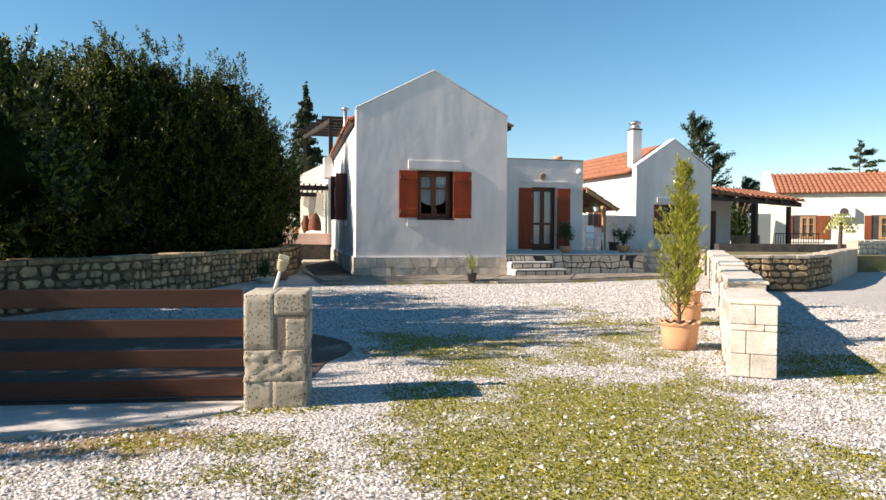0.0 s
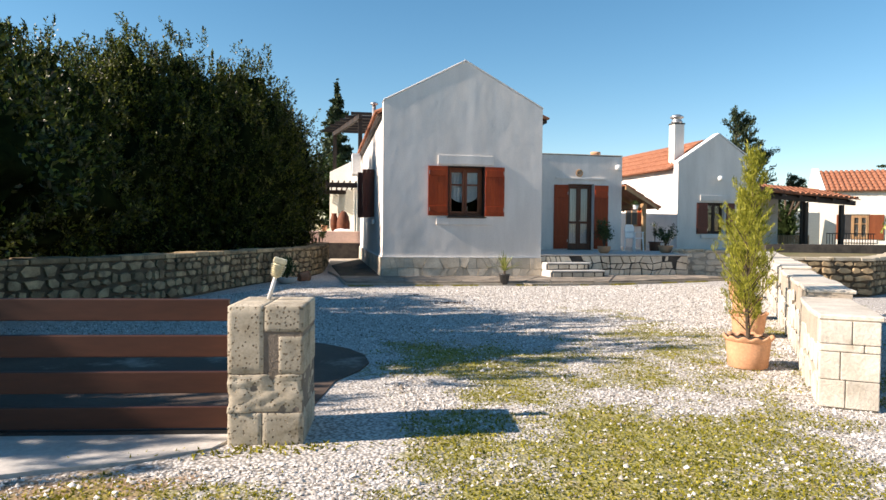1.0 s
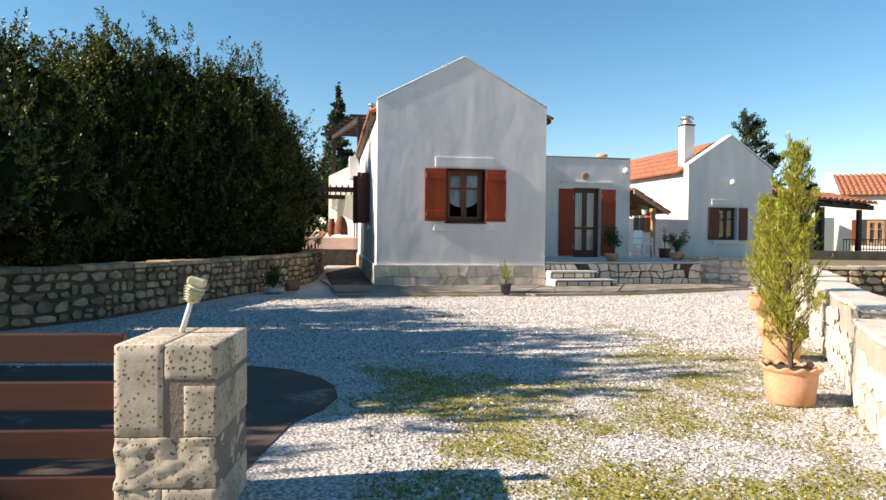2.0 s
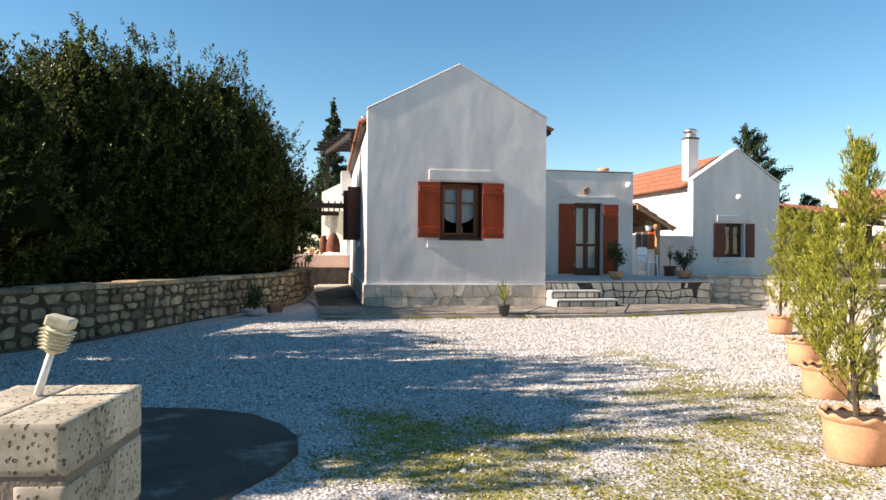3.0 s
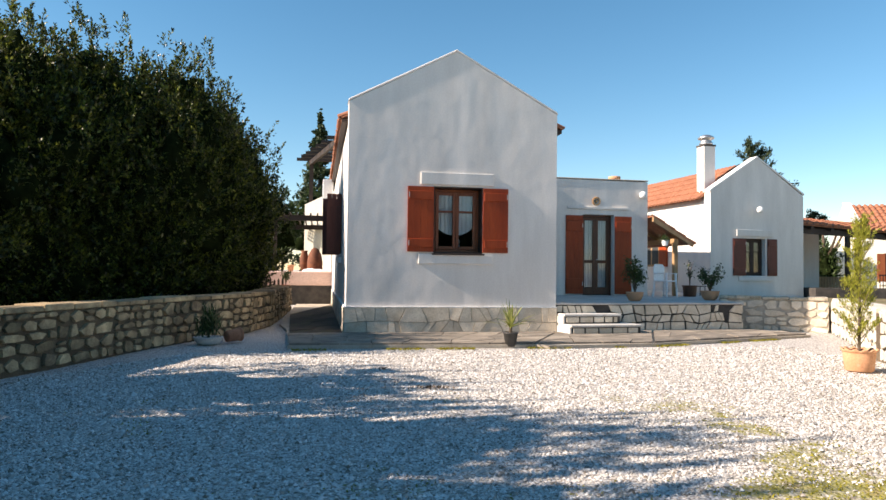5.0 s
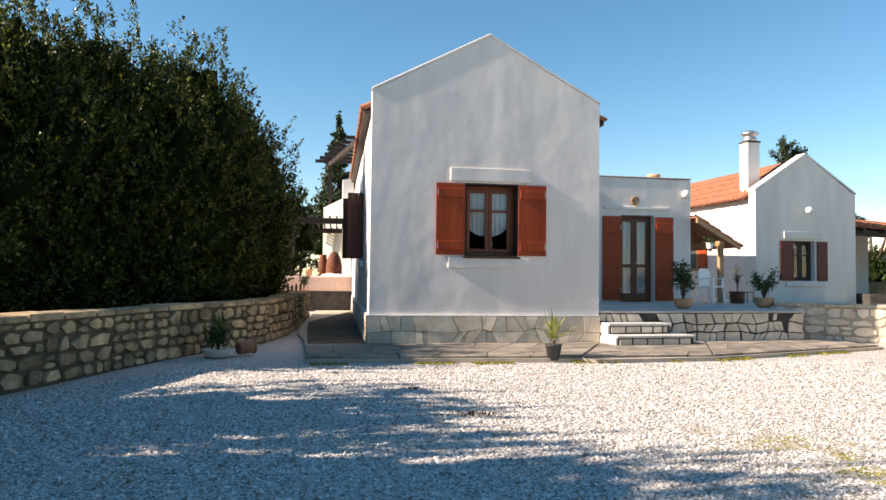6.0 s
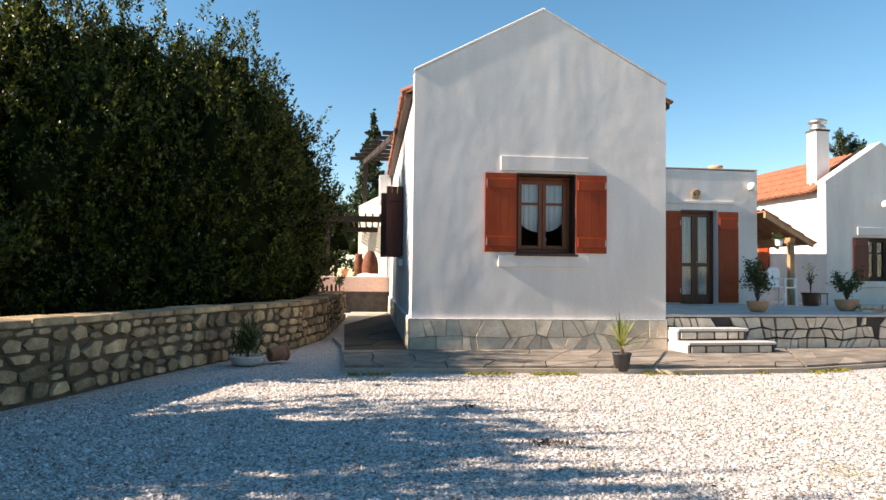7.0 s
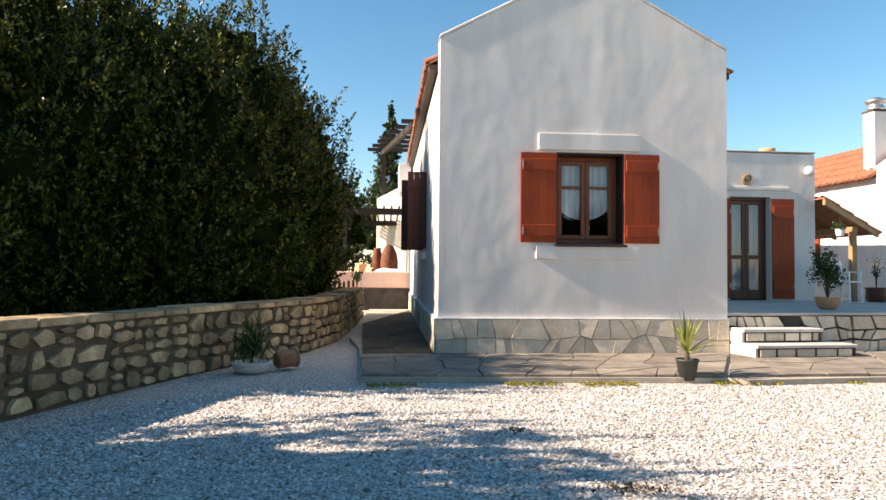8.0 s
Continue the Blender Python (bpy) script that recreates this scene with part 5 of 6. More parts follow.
def potted_conifer(x, y, height, spread, lean, seed, label, r=0.2, h=0.29):
    rng = np.random.default_rng(seed)
    t = thing("potted_conifer", label, "potted tree", pose(x, y, 0, 0, 0, seed * 37), group="potted conifers along the yard wall")
    pot_mesh(t, r, h)
    bm = bmesh.new()
    bend = [Vector((lean * (f ** 2), 0.03 * math.sin(4 * f), h * 0.9 + (height - h) * f)) for f in np.linspace(0, 1, 9)]
    for i, (p, q) in enumerate(zip(bend, bend[1:])):
        tube(bm, p, q, 0.018 * (1 - i / 9) + 0.003, 0.018 * (1 - (i + 1) / 9) + 0.003, 7)
    bmesh.ops.remove_doubles(bm, verts=bm.verts, dist=0.004)
    part("trunk", bm, BARK, t)
    bm = bmesh.new()
    tips = []
    nb = 62
    for i in range(nb):
        f = 0.02 + 0.96 * (i / nb)
        k = min(7, int(f * 8))
        o = bend[k].lerp(bend[k + 1], f * 8 - k)
        a = i * 2.4 + rng.uniform(-.5, .5)
        prof = min(1.0, 0.5 + 1.9 * f) * (1 - f) ** 0.8
        ln = spread * prof * rng.uniform(0.45, 1.5) + 0.03
        up = rng.uniform(0.55, 1.5) * ln + 0.05
        end = Vector((o.x + math.cos(a) * ln, o.y + math.sin(a) * ln, o.z + up))
        tube(bm, o, end, 0.006, 0.002, 4)
        tips.append((o, end))
        # side plumes that turn upwards
        for j in range(4):
            g = rng.uniform(0.3, 0.95)
            q = o.lerp(end, g)
            w = 0.09 + 0.5 * ln * (1 - g)
            tips.append((q, q + Vector((math.cos(a) * 0.3 * w + rng.normal() * 0.4 * w, math.sin(a) * 0.3 * w + rng.normal() * 0.4 * w, w * rng.uniform(0.7, 1.3)))))
    tagged(part("twig", bm, BARK, t), kind="stuff")
    pts, dirs = [], []
    for o, e in tips:
        o, e = np.array(o), np.array(e)
        m = 30
        s = rng.uniform(0.1, 1.05, (m, 1)) ** 0.75
        pts.append(o + (e - o) * s + rng.normal(size=(m, 3)) * 0.016 * (1.5 - s))
        d = (e - o) / np.linalg.norm(e - o)
        dirs.append(np.repeat(d[None], m, 0) * 0.9)
    v, f = leaves(rng, np.concatenate(pts), 0.05, 0.15, 0.3, 0.42, np.concatenate(dirs))
    part("foliage", raw_mesh("foliage", v, f, CONIFER_LEAF), None, t, "feathery yellow-green foliage")
    return t


CON = "feathery yellow-green young conifer in a wavy-rimmed terracotta pot"
potted_conifer(0.36, 8.74, 1.95, 0.25, 0.03, 1, CON)
potted_conifer(1.52, 10.42, 1.62, 0.22, -0.05, 2, CON)
potted_conifer(2.62, 12.08, 1.75, 0.22, 0.05, 3, CON)
potted_conifer(4.47, 15.0, 2.02, 0.24, -0.04, 4, CON)


def potted_shrub(name, x, y, z, r, h, height, spread, seed, label, material=None, leaf=0.07, count=900, pot=None, bowl=True, aspect=0.45, up=-0.1):
    rng = np.random.default_rng(seed)
    t = thing(name, label, "potted plant", pose(x, y, z))
    if bowl:
        bm = bmesh.new()
        lathe(bm, [(r * 0.55, 0), (r * 0.8, h * 0.2), (r, h * 0.6), (r * 1.02, h * 0.85), (r * 1.08, h * 0.9), (r * 1.08, h), (r * 0.95, h), (r * 0.9, h * 0.9)], 28)
        part("pot", bm, pot or TERRACOTTA, t, smooth=True)
    else:
        pot_mesh(t, r, h, pot, False)
    bm = bmesh.new()
    pts = []
    for i in range(14):
        a = i * 2.4 + seed
        e = Vector((math.cos(a) * spread * rng.uniform(0.3, 1), math.sin(a) * spread * rng.uniform(0.3, 1), h + (height - h) * rng.uniform(0.35, 1)))
        m = Vector((e.x * 0.3, e.y * 0.3, h + (e.z - h) * 0.55))
        tube(bm, (0, 0, h * 0.85), m, 0.009, 0.007, 5), tube(bm, m, e, 0.007, 0.003, 5)
        k = count // 14
        s = rng.uniform(0, 1, (k, 1))
        pts.append(np.array(m) + (np.array(e) - np.array(m)) * s + rng.normal(size=(k, 3)) * 0.05)
    tagged(part("stem", bm, BARK, t), kind="stuff")
    v, f = leaves(rng, np.concatenate(pts), leaf, aspect, up)
    part("foliage", raw_mesh("foliage", v, f, material or SHRUB_LEAF), None, t)
    return t


potted_shrub("potted_shrub", 4.25, 20.95, 0.645, 0.18, 0.2, 0.95, 0.27, 51, "leafy green shrub in a round terracotta bowl on the terrace")
potted_shrub("potted_shrub", 6.45, 21.55, 0.645, 0.2, 0.22, 0.98, 0.36, 52, "open dark shrub in a round terracotta pot at the terrace edge", count=700)
potted_shrub("potted_sapling", 7.25, 23.75, 0.645, 0.19, 0.3, 1.0, 0.1, 53, "thin bare sapling in a brown square-shouldered pot", count=70, pot=DOOR_WOOD, bowl=False)
potted_shrub("potted_grass", -4.36, 18.78, 0.0, 0.22, 0.13, 0.6, 0.16, 54, "spiky green plant in a wide white bowl beside the wall", pot=BOWL, leaf=0.34, count=190, aspect=0.06, up=2.2)
tipped = thing("flower_pot", "small terracotta pot lying beside the stone wall", "pot", pose(-4.1, 18.95, 0.115, 84, 0, 128))
pot_mesh(tipped, 0.11, 0.26, ROOF_TILE, False)


def yucca(x, y, label):
    rng = np.random.default_rng(61)
    t = thing("potted_yucca", label, "potted plant", pose(x, y, 0.02))
    bm = bmesh.new()
    lathe(bm, [(0.085, 0), (0.12, 0.21), (0.13, 0.215), (0.13, 0.235), (0.115, 0.235), (0.11, 0.19)], 24)
    part("pot", bm, PLASTIC_DARK, t, smooth=True)
    bm = bmesh.new()
    tube(bm, (0, 0, 0.18), (0, 0, 0.33), 0.03, 0.025, 8)
    part("stem", bm, BARK, t)
    bm = bmesh.new()
    for i in range(46):
        a, el = rng.uniform(0, 6.28), rng.uniform(0.35, 1.5)
        ln = rng.uniform(0.30, 0.52)
        d = Vector((math.cos(a) * math.cos(el), math.sin(a) * math.cos(el), math.sin(el)))
        s = d.cross(Vector((0, 0, 1))).normalized() * 0.017
        pts = [Vector((0, 0, 0.31)) + d * ln * f - Vector((0, 0, 0.13 * f * f * math.cos(el))) for f in (0, 0.35, 0.7, 1)]
        w = (0.7, 1.0, 0.75, 0.05)
        n = Vector((0, 0, 0.004))
        lft = [bm.verts.new(p - s * k) for p, k in zip(pts, w)]
        mid = [bm.verts.new(p - n) for p in pts]
        rgt = [bm.verts.new(p + s * k) for p, k in zip(pts, w)]
        for j in range(3):
            bm.faces.new((lft[j], mid[j], mid[j + 1], lft[j + 1])), bm.faces.new((mid[j], rgt[j], rgt[j + 1], mid[j + 1]))
    part("leaves", bm, YUCCA_LEAF, t, "sharp pale green leaves in a fan")


yucca(0.55, 18.0, "spiky pale green yucca in a black nursery pot")

# ---------- terrace furniture and lean-to ----------
chair = thing("garden_chair", "white plastic garden chair on the terrace", "chair", pose(6.4, 23.5, 0.645, 0, 0, 25))
bm = bmesh.new()
box(bm, -0.22, 0.22, -0.2, 0.22, 0.40, 0.43)
bevel(bm, 0.012, 2)
part("seat", bm, PLASTIC_WHITE, chair)
bm = bmesh.new()
prism(bm, [(-0.21, 0.43), (0.21, 0.43), (0.23, 0.78), (0.15, 0.86), (-0.15, 0.86), (-0.23, 0.78)], 0.2, 0.225, "y")
part("backrest", bm, PLASTIC_WHITE, chair)
for x in (-0.2, 0.2):
    for y in (-0.18, 0.2):
        bm = bmesh.new()
        tube(bm, (x * 1.1, y * 1.12, 0), (x, y, 0.40), 0.022, 0.026, 8)
        part("leg", bm, PLASTIC_WHITE, chair)
    bm = bmesh.new()
    box(bm, x - 0.025, x + 0.025, -0.2, 0.22, 0.60, 0.625)
    box(bm, x - 0.02, x + 0.02, -0.19, -0.15, 0.40, 0.60)
    part("armrest", bm, PLASTIC_WHITE, chair)
bench = thing("plant_stand", "low dark iron plant stand on the terrace", "stand", pose(7.75, 24.3, 0.645))
for x in (-0.22, 0.22):
    for y in (-0.12, 0.12):
        bm = bmesh.new()
        tube(bm, (x, y, 0), (x, y, 0.26), 0.012, 0.012, 6)
        part("leg", bm, IRON, bench)
bm = bmesh.new()
box(bm, -0.25, 0.25, -0.15, 0.15, 0.26, 0.28)
part("top", bm, IRON, bench)

porch = thing("porch_roof", "tiled lean-to porch on honey-coloured timber posts", "porch")
up = Vector((-1.24, 0, 0.74))
bm = roof_tiles((7.56, 24.0, 2.08), (0, 4.0, 0), tuple(up), 0.2, 0.36)
part("roof", bm, ROOF_TILE, porch)
for y in (23.98, 25.3, 26.6, 27.95):
    bm = bmesh.new()
    prism(bm, [(7.5, 2.0), (7.5, 2.075), (6.318, 2.79), (6.318, 2.66)], y, y + 0.09, "y")
    part("rafter", bm, BEAM_WOOD, porch)
bm = bmesh.new()
box(bm, 7.0, 7.12, 24.1, 28.0, 2.09, 2.22)
part("beam", bm, BEAM_WOOD, porch)
for y in (24.12, 27.9):
    bm = bmesh.new()
    box(bm, 7.0, 7.12, y, y + 0.12, 0.645, 2.088)
    bevel(bm, 0.008, 1)
    part("post", bm, BEAM_WOOD, porch)
basket = thing("hanging_basket", "white hanging flower pot under the porch", "hanging pot", pose(6.72, 24.1, 2.02))
bm = bmesh.new()
lathe(bm, [(0.07, 0), (0.1, 0.14), (0.11, 0.15)], 16)
part("pot", bm, PLASTIC_WHITE, basket)
bm = bmesh.new()
tube(bm, (0, 0, 0.15), (0, 0, 0.5), 0.004, 0.004, 5)
part("cord", bm, IRON, basket)
rng0 = np.random.default_rng(77)
v, f = leaves(rng0, np.array([0, 0, 0.2]) + rng0.normal(size=(180, 3)) * np.array([0.07, 0.07, 0.05]), 0.05, 0.5, -0.2)
part("foliage", raw_mesh("foliage", v, f, SHRUB_LEAF), None, basket)

# ---------- details of the second house ----------
bm = bmesh.new()
box(bm, 9.5, 9.92, 26.62, 27.0, 3.55, 5.42)
bevel(bm, 0.015, 1)
chim = part("chimney", bm, PLASTER, second, "white plastered chimney")
bm = bmesh.new()
lathe(bm, [(0.21, 5.42), (0.21, 5.50), (0.17, 5.51), (0.17, 5.60), (0.25, 5.62), (0.25, 5.67), (0.13, 5.74)], 18, (9.71, 26.81))
part("cowl", bm, METAL, chim, "round metal chimney cowl", True)
bm = bmesh.new()
box(bm, 9.485, 9.935, 26.605, 27.015, 5.36, 5.415)
part("cap", bm, MORTAR_DARK, chim)
window_unit(second, 10.60, 11.36, 1.22, 2.40, 26.26, DARK_WOOD)
shutter_leaf(second, 10.16, 10.62, 1.22, 2.39, 26.098, paint=SHUTTER_SHADED)
shutter_leaf(second, 11.42, 11.78, 1.22, 2.39, 26.098, paint=SHUTTER_SHADED)
trim_bar("lintel", second, 10.28, 11.58, 26.1, 2.46, 2.67, 0.05)
trim_bar("window_sill", second, 10.35, 11.62, 26.1, 1.06, 1.19, 0.05)
bm = bmesh.new()
box(bm, 9.325, 9.361, 28.9, 29.9, 1.5, 2.35)
sidewin = part("side_window", bm, BEAM_WOOD, second, "honey-coloured wooden window frame")
for y0 in (28.97, 29.44):
    bm = bmesh.new()
    box(bm, 9.318, 9.324, y0, y0 + 0.38, 1.57, 2.28)
    part("pane", bm, PLASTIC_DARK, sidewin)
bm = bmesh.new()
box(bm, 9.29, 9.36, 28.42, 28.86, 1.5, 2.35)
part("shutter", bm, SHUTTER, second)

bm = bmesh.new()
box(bm, 12.802, 16.1, 28.95, 29.2, 0.4, 3.1)
part("wall_wing", bm, PLASTER, second)
bm = bmesh.new()
for i in range(4):
    box(bm, 14.82 + 0.115 * i, 14.93 + 0.115 * i, 28.905, 28.945, 0.6, 2.3)
bevel(bm, 0.004, 1)
part("shutter", bm, SHUTTER_SHADED, second)

canopy = thing("tiled_canopy", "red tiled canopy on dark timber posts beside the house", "canopy")
bm = roof_tiles((12.82, 26.5, 2.93), (4.65, 0, -0.27), (0, 2.6, 0.52), 0.24, 0.46, 0.07)
part("roof", bm, ROOF_TILE, canopy)
bm = bmesh.new()
prism(bm, [(12.82, 2.66), (17.35, 2.42), (17.35, 2.60), (12.82, 2.84)], 26.62, 26.74, "y")
part("front_beam", bm, DARK_WOOD, canopy)
for i in range(6):
    bm = bmesh.new()
    x = 13.2 + 0.75 * i
    z = 2.89 - 0.058 * (x - 12.8)
    prism(bm, [(26.45, z - 0.12), (26.45, z - 0.02), (29.1, z + 0.5), (29.1, z + 0.4)], x, x + 0.1, "x")
    part("rafter", bm, DARK_WOOD, canopy)
for x, y in ((12.9, 26.68), (15.15, 26.68), (16.75, 26.68), (16.75, 28.9)):
    bm = bmesh.new()
    box(bm, x, x + 0.14, y, y + 0.14, 0.54, (2.64 if y < 28 else 3.0) - 0.053 * (x - 12.8))
    part("post", bm, DARK_WOOD, canopy)
fence = thing("wooden_fence", "orange-brown wooden fence panel under the canopy", "fence", pose(16.15, 29.6, 0.55))
for i in range(13):
    bm = bmesh.new()
    box(bm, i * 0.12, i * 0.12 + 0.09, 0, 0.025, 0, 0.66)
    part("slat", bm, BEAM_WOOD, fence)
bush = broad_tree("garden_bush", 17.2, 30.6, [((0, 0, 1.0), (0.5, 0.5, 0.75))], 2600, "dark leafy bush beside the wooden fence", seed=41, size=0.11, z0=0.5, material=SHRUB_LEAF, sprouts=16)
bm = bmesh.new()
box(bm, 18.6, 21.0, 33.0, 33.3, 0.4, 2.36)
bevel(bm, 0.02, 1)
tagged(part("wall_garden", bm, PLASTER_WARM), "white plastered garden wall beside the long house", "wall", kind="structure")
railing = thing("iron_railing", "black iron railing beside the canopy", "railing", pose(16.9, 27.6, 0.55))
for i in range(18):
    bm = bmesh.new()
    box(bm, i * 0.13, i * 0.13 + 0.02, 0, 0.02, 0, 0.72)
    part("baluster", bm, IRON, railing)
bm = bmesh.new()
box(bm, -0.02, 2.28, -0.01, 0.03, 0.72, 0.76)
part("handrail", bm, IRON, railing)
# low bed whose near-black colour stands in for shade
bm = bmesh.new()
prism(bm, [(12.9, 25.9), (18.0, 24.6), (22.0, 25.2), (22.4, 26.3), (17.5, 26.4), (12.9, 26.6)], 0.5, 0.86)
tagged(part("wall_dark_bed", bm, MORTAR_DARK), "low planting bed with shade put into its dark colour", "wall", kind="structure")

# ---------- long house: windows and air conditioner ----------
for x0, x1 in ((1.15, 2.30), (4.75, 5.95)):
    bm = bmesh.new()
    box(bm, x0, x1, -0.012, -0.001, 1.02, 2.28)
    part("window_recess", bm, PLASTIC_DARK, third, "dark window opening")
    window_unit(third, x0 + 0.35, x1 - 0.05, 1.04, 2.22, -0.06, BEAM_WOOD)
    for a, b in ((x0 - 0.3, x0 + 0.02), (x1 - 0.02, x1 + 0.6)):
        bm = bmesh.new()
        box(bm, a, b, -0.06, -0.02, 1.02, 2.26)
        bevel(bm, 0.01, 1)
        part("shutter", bm, WINDOW_WOOD, third)
    trim_bar("window_sill", third, x0 - 0.2, x1 + 0.3, -0.001, 0.86, 1.0, 0.06)
unit = thing("air_conditioner", "white outdoor air conditioner on the cream wall", "air conditioner", third.matrix_basis @ pose(3.2, -0.01, 2.15))
bm = bmesh.new()
box(bm, 0, 0.78, -0.32, -0.02, 0, 0.56)
bevel(bm, 0.02, 2)
part("casing", bm, PLASTIC_WHITE, unit)
bm = bmesh.new()
tube(bm, (0.28, -0.321, 0.29), (0.28, -0.335, 0.29), 0.2, 0.2, 20)
part("fan_grille", bm, MORTAR_DARK, unit)
palm = thing("young_palm", "young palm with arching yellow-green fronds", "palm", pose(16.72, 23.9, 0.5))
bm = bmesh.new()
tube(bm, (0, 0, 0), (0.05, 0, 1.2), 0.09, 0.06, 10)
part("trunk", bm, BARK, palm)
bm = bmesh.new()
rngp = random.Random(9)
for i in range(16):
    a = i * 0.393 * 1.9
    pts = [Vector((0.05 + math.cos(a) * 0.62 * f, math.sin(a) * 0.62 * f, 1.2 + 0.62 * f - 1.0 * f * f + 0.14 * (i % 3))) for f in np.linspace(0, 1, 9)]
    sd = Vector((-math.sin(a), math.cos(a), 0))
    for p, q in zip(pts, pts[1:]):
        for s in (-1, 1):
            d = (q - p).normalized() * 0.10 + sd * s * 0.13 - Vector((0, 0, 0.10))
            v0, v1, v2 = bm.verts.new(p), bm.verts.new(p + (q - p) * 0.7), bm.verts.new(p + d)
            bm.faces.new((v0, v1, v2))
part("fronds", bm, YUCCA_LEAF, palm)

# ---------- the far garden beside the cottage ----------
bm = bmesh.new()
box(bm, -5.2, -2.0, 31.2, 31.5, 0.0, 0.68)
tagged(part("wall_cross", bm, MORTAR_DARK), "dark retaining wall at the end of the path", "wall", kind="structure")
bm = bmesh.new()
box(bm, -5.25, -1.9, 31.15, 34.2, 0.684, 1.17)
bevel(bm, 0.02, 1)
tagged(part("wall_parapet", bm, PLASTER_PINK), "pink rendered terrace parapet", "wall", kind="structure")
shed = thing("garden_building", "white plastered garden building with a sloping top", "building")
bm = bmesh.new()
prism(bm, [(-3.28, 0.3), (1.0, 0.3), (1.0, 6.2), (-0.6, 5.6), (-3.28, 4.45)], 41.0, 43.5, "y")
bmesh.ops.rotate(bm, cent=(-3.28, 41.0, 0), matrix=Matrix.Rotation(radians(-24), 3, "Z"), verts=bm.verts)
part("wall", bm, PLASTER_WARM, shed)
bm = bmesh.new()
box(bm, -2.0, 1.0, 35.8, 40.998, 0.3, 4.4)
part("wing", bm, PLASTER_WARM, shed)
perg = thing("roof_pergola", "dark timber pergola over the roof terrace", "pergola")
for x, y in ((-3.1, 41.9), (-1.95, 36.1)):
    bm = bmesh.new()
    box(bm, x, x + 0.2, y, y + 0.2, 4.35, 6.72)
    part("post", bm, DARK_WOOD, perg)
bm = bmesh.new()
prism(bm, [(-3.15, 42.3), (-1.95, 35.8), (-1.8, 35.8), (-3.0, 42.3)], 6.6, 6.82)
part("beam", bm, DARK_WOOD, perg)
bm = bmesh.new()
box(bm, 0.8, 0.95, 35.8, 42.3, 6.6, 6.82)
part("beam", bm, DARK_WOOD, perg)
for i in range(7):
    bm = bmesh.new()
    box(bm, -3.75 + 0.24 * i, 1.4, 42.1 - 1.02 * i, 42.3 - 1.02 * i, 6.824, 6.96)
    part("slat", bm, DARK_WOOD, perg)
low = thing("garden_pergola", "low dark timber pergola with open slats", "pergola")
bm = bmesh.new()
box(bm, -4.4, -2.05, 34.6, 34.75, 3.2, 3.42)
part("beam", bm, DARK_WOOD, low)
bm = bmesh.new()
box(bm, -4.4, -2.05, 40.6, 40.75, 3.2, 3.42)
part("beam", bm, DARK_WOOD, low)
for x, y in ((-4.35, 34.62), (-4.35, 40.62)):
    bm = bmesh.new()
    box(bm, x, x + 0.12, y, y + 0.12, 0.5, 3.2)
    part("post", bm, DARK_WOOD, low)
for i in range(9):
    bm = bmesh.new()
    box(bm, -4.3 + 0.27 * i, -4.24 + 0.27 * i, 34.4, 40.9, 3.425, 3.5)
    part("slat", bm, DARK_WOOD, low)


def jar(name, x, y, z, prof, label, material, cat="jar"):
    t = thing(name, label, cat, pose(x, y, z))
    bm = bmesh.new()
    lathe(bm, prof, 22)
    part("body", bm, material, t, smooth=True)


jar("chiminea", -2.72, 33.2, 1.17, [(0.25, 0), (0.29, 0.08), (0.29, 0.38), (0.24, 0.64), (0.14, 0.84), (0.04, 0.91)], "rust-brown clay garden chiminea on the parapet", RUST, "stove")
jar("clay_jar", -3.12, 33.6, 1.17, [(0.1, 0), (0.17, 0.2), (0.18, 0.5), (0.11, 0.72), (0.13, 0.8), (0.1, 0.8)], "tall brown clay jar on the parapet", RUST)
cloth = thing("folded_cloth", "crumpled white cloth lying on the pink parapet", "cloth", pose(-2.75, 31.55, 1.172))
bm = bmesh.new()
bmesh.ops.create_grid(bm, x_segments=20, y_segments=10, size=1.0)
for v in bm.verts:
    x, y = v.co.x, v.co.y
    hump = max(0.0, 1 - x * x) ** 0.5 * max(0.0, 1 - y * y) ** 0.5
    v.co = Vector((x * 0.42, y * 0.2, 0.13 * hump * (0.75 + 0.45 * noise.noise(Vector((x * 2.2, y * 2.2, 1.0)))) + 0.004))
part("fabric", bm, TRIM, cloth, smooth=True)
jar("clay_pot", -3.55, 31.5, 1.17, [(0.08, 0), (0.12, 0.2), (0.14, 0.22), (0.12, 0.24)], "small orange clay pot on the parapet", TERRACOTTA, "pot")
potted_shrub("potted_shrub", -3.62, 29.6, 0.5, 0.15, 0.24, 0.75, 0.14, 56, "small dark shrub in a red-brown pot behind the wall", count=300, pot=SHUTTER)
picket = thing("picket_fence", "short dark picket fence behind the stone wall", "fence", pose(-5.2, 29.8, 0.1))
for i in range(12):
    bm = bmesh.new()
    prism(bm, [(i * 0.13, 0), (i * 0.13 + 0.07, 0), (i * 0.13 + 0.07, 0.75 + 0.03 * (i % 3)), (i * 0.13 + 0.035, 0.82 + 0.03 * (i % 3)), (i * 0.13, 0.75 + 0.03 * (i % 3))], 0, 0.02, "y")
    part("picket", bm, DARK_WOOD, picket)
bm = bmesh.new()
box(bm, -0.03, 1.55, 0.022, 0.05, 0.5, 0.57)
part("rail", bm, DARK_WOOD, picket)

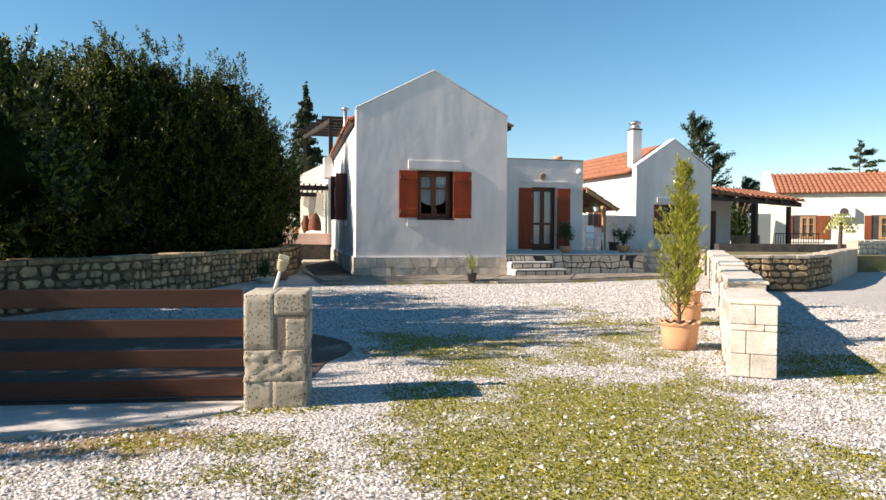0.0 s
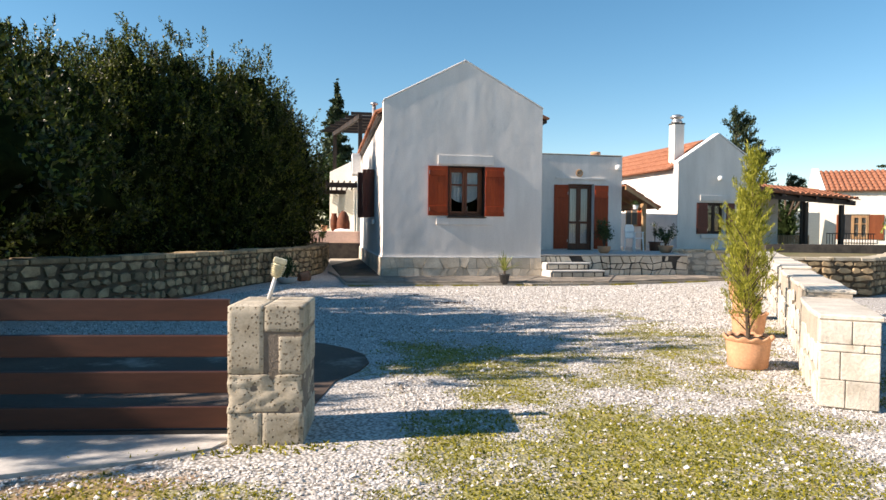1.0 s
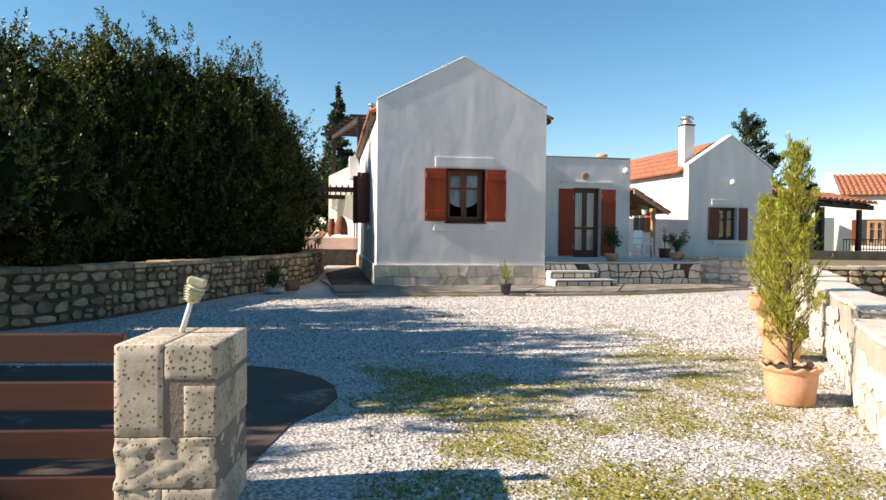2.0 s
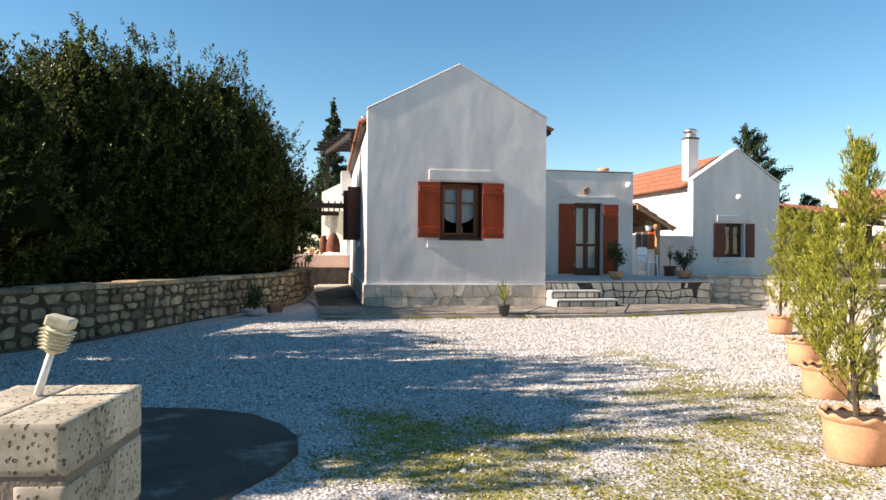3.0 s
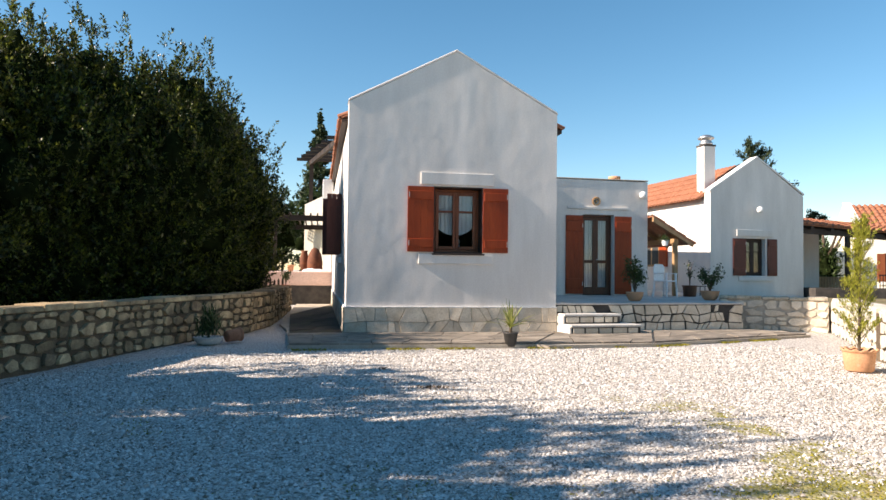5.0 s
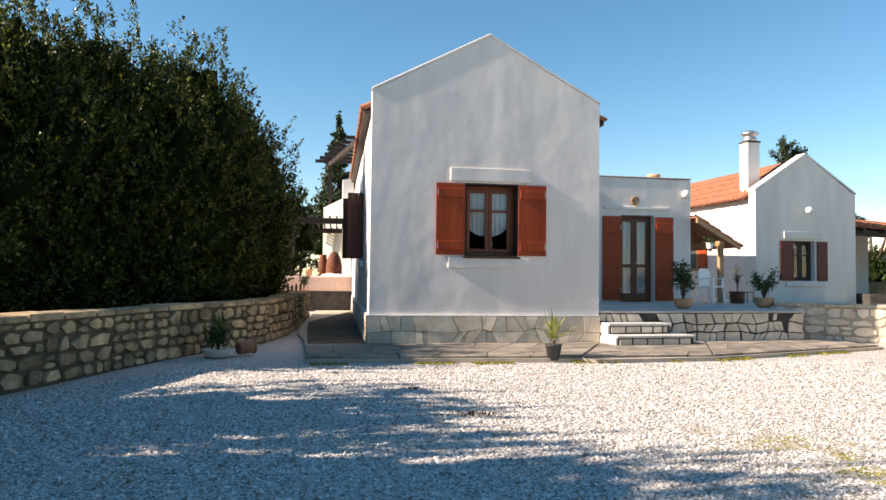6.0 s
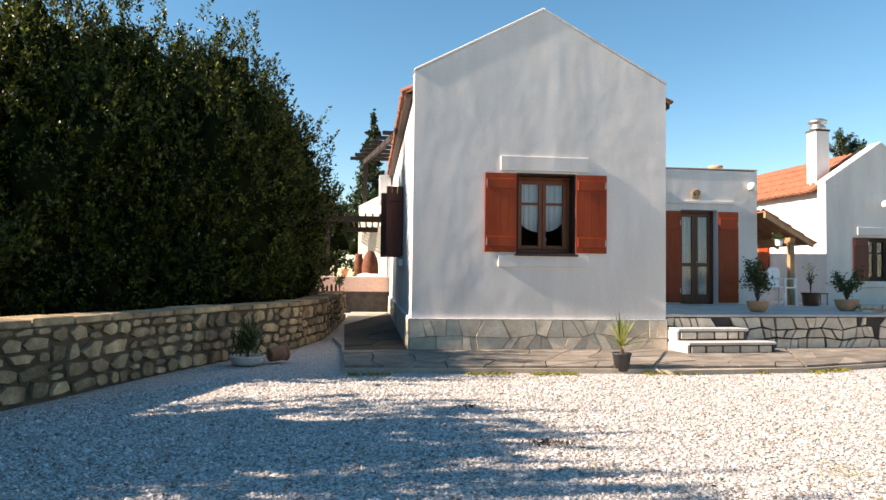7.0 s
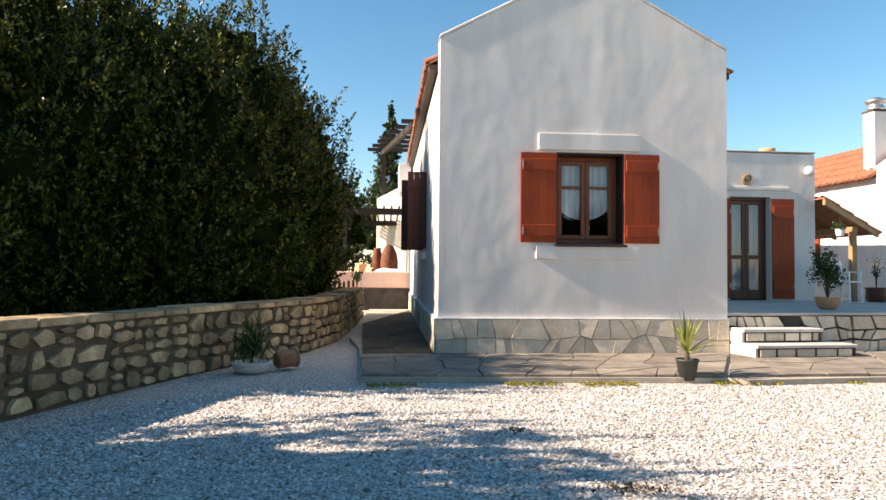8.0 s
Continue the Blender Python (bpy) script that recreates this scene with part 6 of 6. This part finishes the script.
# ---------- loose gravel and moss ----------
def scatter(count, x0, x1, y0, y1, rng):
    """Points that lie thickest in the entrance and thin out towards every side."""
    u = rng.random(count * 2)
    y = y0 + (y1 - y0) * u
    x = x0 + (x1 - x0) * rng.random(count * 2)
    w = np.exp(-np.maximum(0, y - 5.0) / 4.2) * np.clip((y - y0) / 2.2, 0, 1) * np.clip((x - x0) / 2.5, 0, 1) * np.clip((x1 - x) / 2.5, 0, 1)
    pick = rng.random(count * 2) < w * 1.15
    return x[pick], y[pick]


def gravel():
    rng = np.random.default_rng(5)
    x, y = scatter(330000, -8.0, 6.5, 0.8, 18.0, rng)
    x = np.concatenate([x, rng.uniform(-6.8, 5.5, 120000)])
    y = np.concatenate([y, 10.8 + 7.0 * rng.random(120000) ** 1.3])
    keep = ((x > -6.6) | (y < 13)) & (y < 17.75 + np.maximum(0, x - 3) * 0.3) & ((x > -8.2 + (y - 12.4) * 0.7) | (y < 12.4))
    keep &= ~((x < -3.05) & (y > 6.7) & (y < 10.8) & (x < -3.05 - np.maximum(0, y - 9.7) * 0.7))
    m = np.array([moss_amount(a, b) for a, b in zip(x, y)])
    keep &= rng.random(len(x)) > np.clip(m * 1.5 + 0.1, 0, 0.86)
    x, y = x[keep], y[keep]
    n = len(x)
    z = np.array([ground_height(a, b) for a, b in zip(x, y)])
    s = rng.gamma(4.0, 0.0017, n) + 0.0035 + 0.0004 * np.clip(y - 6, 0, 9)
    base = np.array([(1, 0, 0), (0, 1, 0), (-1, 0, 0), (0, -1, 0), (0.1, 0.1, 0.8)], float)
    tri = np.array([(0, 1, 4), (1, 2, 4), (2, 3, 4), (3, 0, 4)])
    v = base[None] * rng.uniform(0.6, 1.15, (n, 5, 1)) + rng.normal(size=(n, 5, 3)) * np.array([0.14, 0.14, 0.3])
    a = rng.uniform(0, 6.28, n)
    c, sn = np.cos(a)[:, None], np.sin(a)[:, None]
    vx, vy = v[..., 0] * c - v[..., 1] * sn, v[..., 0] * sn + v[..., 1] * c
    v = np.stack([vx * s[:, None] + x[:, None], vy * s[:, None] * 0.8 + y[:, None], v[..., 2] * s[:, None] * 0.85 + z[:, None] + 0.15 * s[:, None]], -1)
    f = tri[None] + (np.arange(n) * 5)[:, None, None]
    mt, nt, b = nodes_of("gravel_pebbles")
    g = nt.nodes.new("ShaderNodeNewGeometry")
    col = ramp(nt, [(0.0, (0.16, 0.13, 0.095)), (0.22, (0.40, 0.37, 0.325)), (0.6, (0.58, 0.555, 0.515)), (1.0, (0.78, 0.765, 0.735))], g.outputs["Random Per Island"])
    nt.links.new(col, b.inputs["Base Color"])
    b.inputs["Roughness"].default_value = 0.85
    tagged(part("gravel", raw_mesh("gravel", v.reshape(-1, 3), f.reshape(-1, 3), mt), None), "loose white gravel stones over the yard", "gravel", kind="stuff")


def moss():
    rng = np.random.default_rng(6)
    x, y = scatter(380000, -8.0, 6.5, 0.8, 16.5, rng)
    keep = ~((x < -3.05) & (y > 6.7) & (y < 10.8))
    m = np.array([moss_amount(a, b) for a, b in zip(x, y)])
    keep &= rng.random(len(x)) < np.clip(m * 2.2 - 0.05, 0.0, 1.0)
    x, y = x[keep], y[keep]
    z = np.array([ground_height(a, b) for a, b in zip(x, y)])
    v, f = leaves(rng, np.stack([x, y, z + 0.006], 1), 0.024, 0.4, 0.35)
    tagged(part("moss", raw_mesh("moss", v, f, MOSS_LEAF), None), "low yellow-green moss and grass among the gravel", "moss", kind="stuff")
    # weeds along the pavement's edge and the foot of the pillar
    px = rng.uniform(-3.0, 6.5, 2600)
    py = 17.85 + 0.06 * rng.normal(size=2600) + np.where(px > 3, (px - 3) * 0.31, 0)
    k = np.array([noise.noise(Vector((a * 1.3, 2, 0))) for a in px]) > 0.02
    px, py = px[k], py[k]
    qx, qy = -3.85 + 0.3 * rng.normal(size=160), 6.93 + 0.05 * rng.normal(size=160)
    c = np.stack([np.concatenate([px, qx]), np.concatenate([py, qy]), np.full(len(px) + 160, 0.012)], 1)
    v, f = leaves(rng, c, 0.05, 0.3, 0.7)
    tagged(part("weeds", raw_mesh("weeds", v, f, MOSS_LEAF), None), "small green weeds along stone edges", "weeds", kind="stuff")


gravel()
moss()
for x, y, sx, sd in ((-1.38, 14.5, 0.24, 3), (-1.75, 15.9, 0.12, 5)):
    rngl = np.random.default_rng(sd)
    c = np.stack([x + rngl.normal(size=90) * sx * 0.5, y + rngl.normal(size=90) * 0.05, 0.004 + rngl.random(90) * 0.02 - 0.03], 1)
    v, f = leaves(rngl, c, 0.045, 0.4, 0.1)
    tagged(part("dead_leaves", raw_mesh("dead_leaves", v, f, BARK), None), "dark scatter of dead leaves on the gravel", "leaves", kind="stuff")
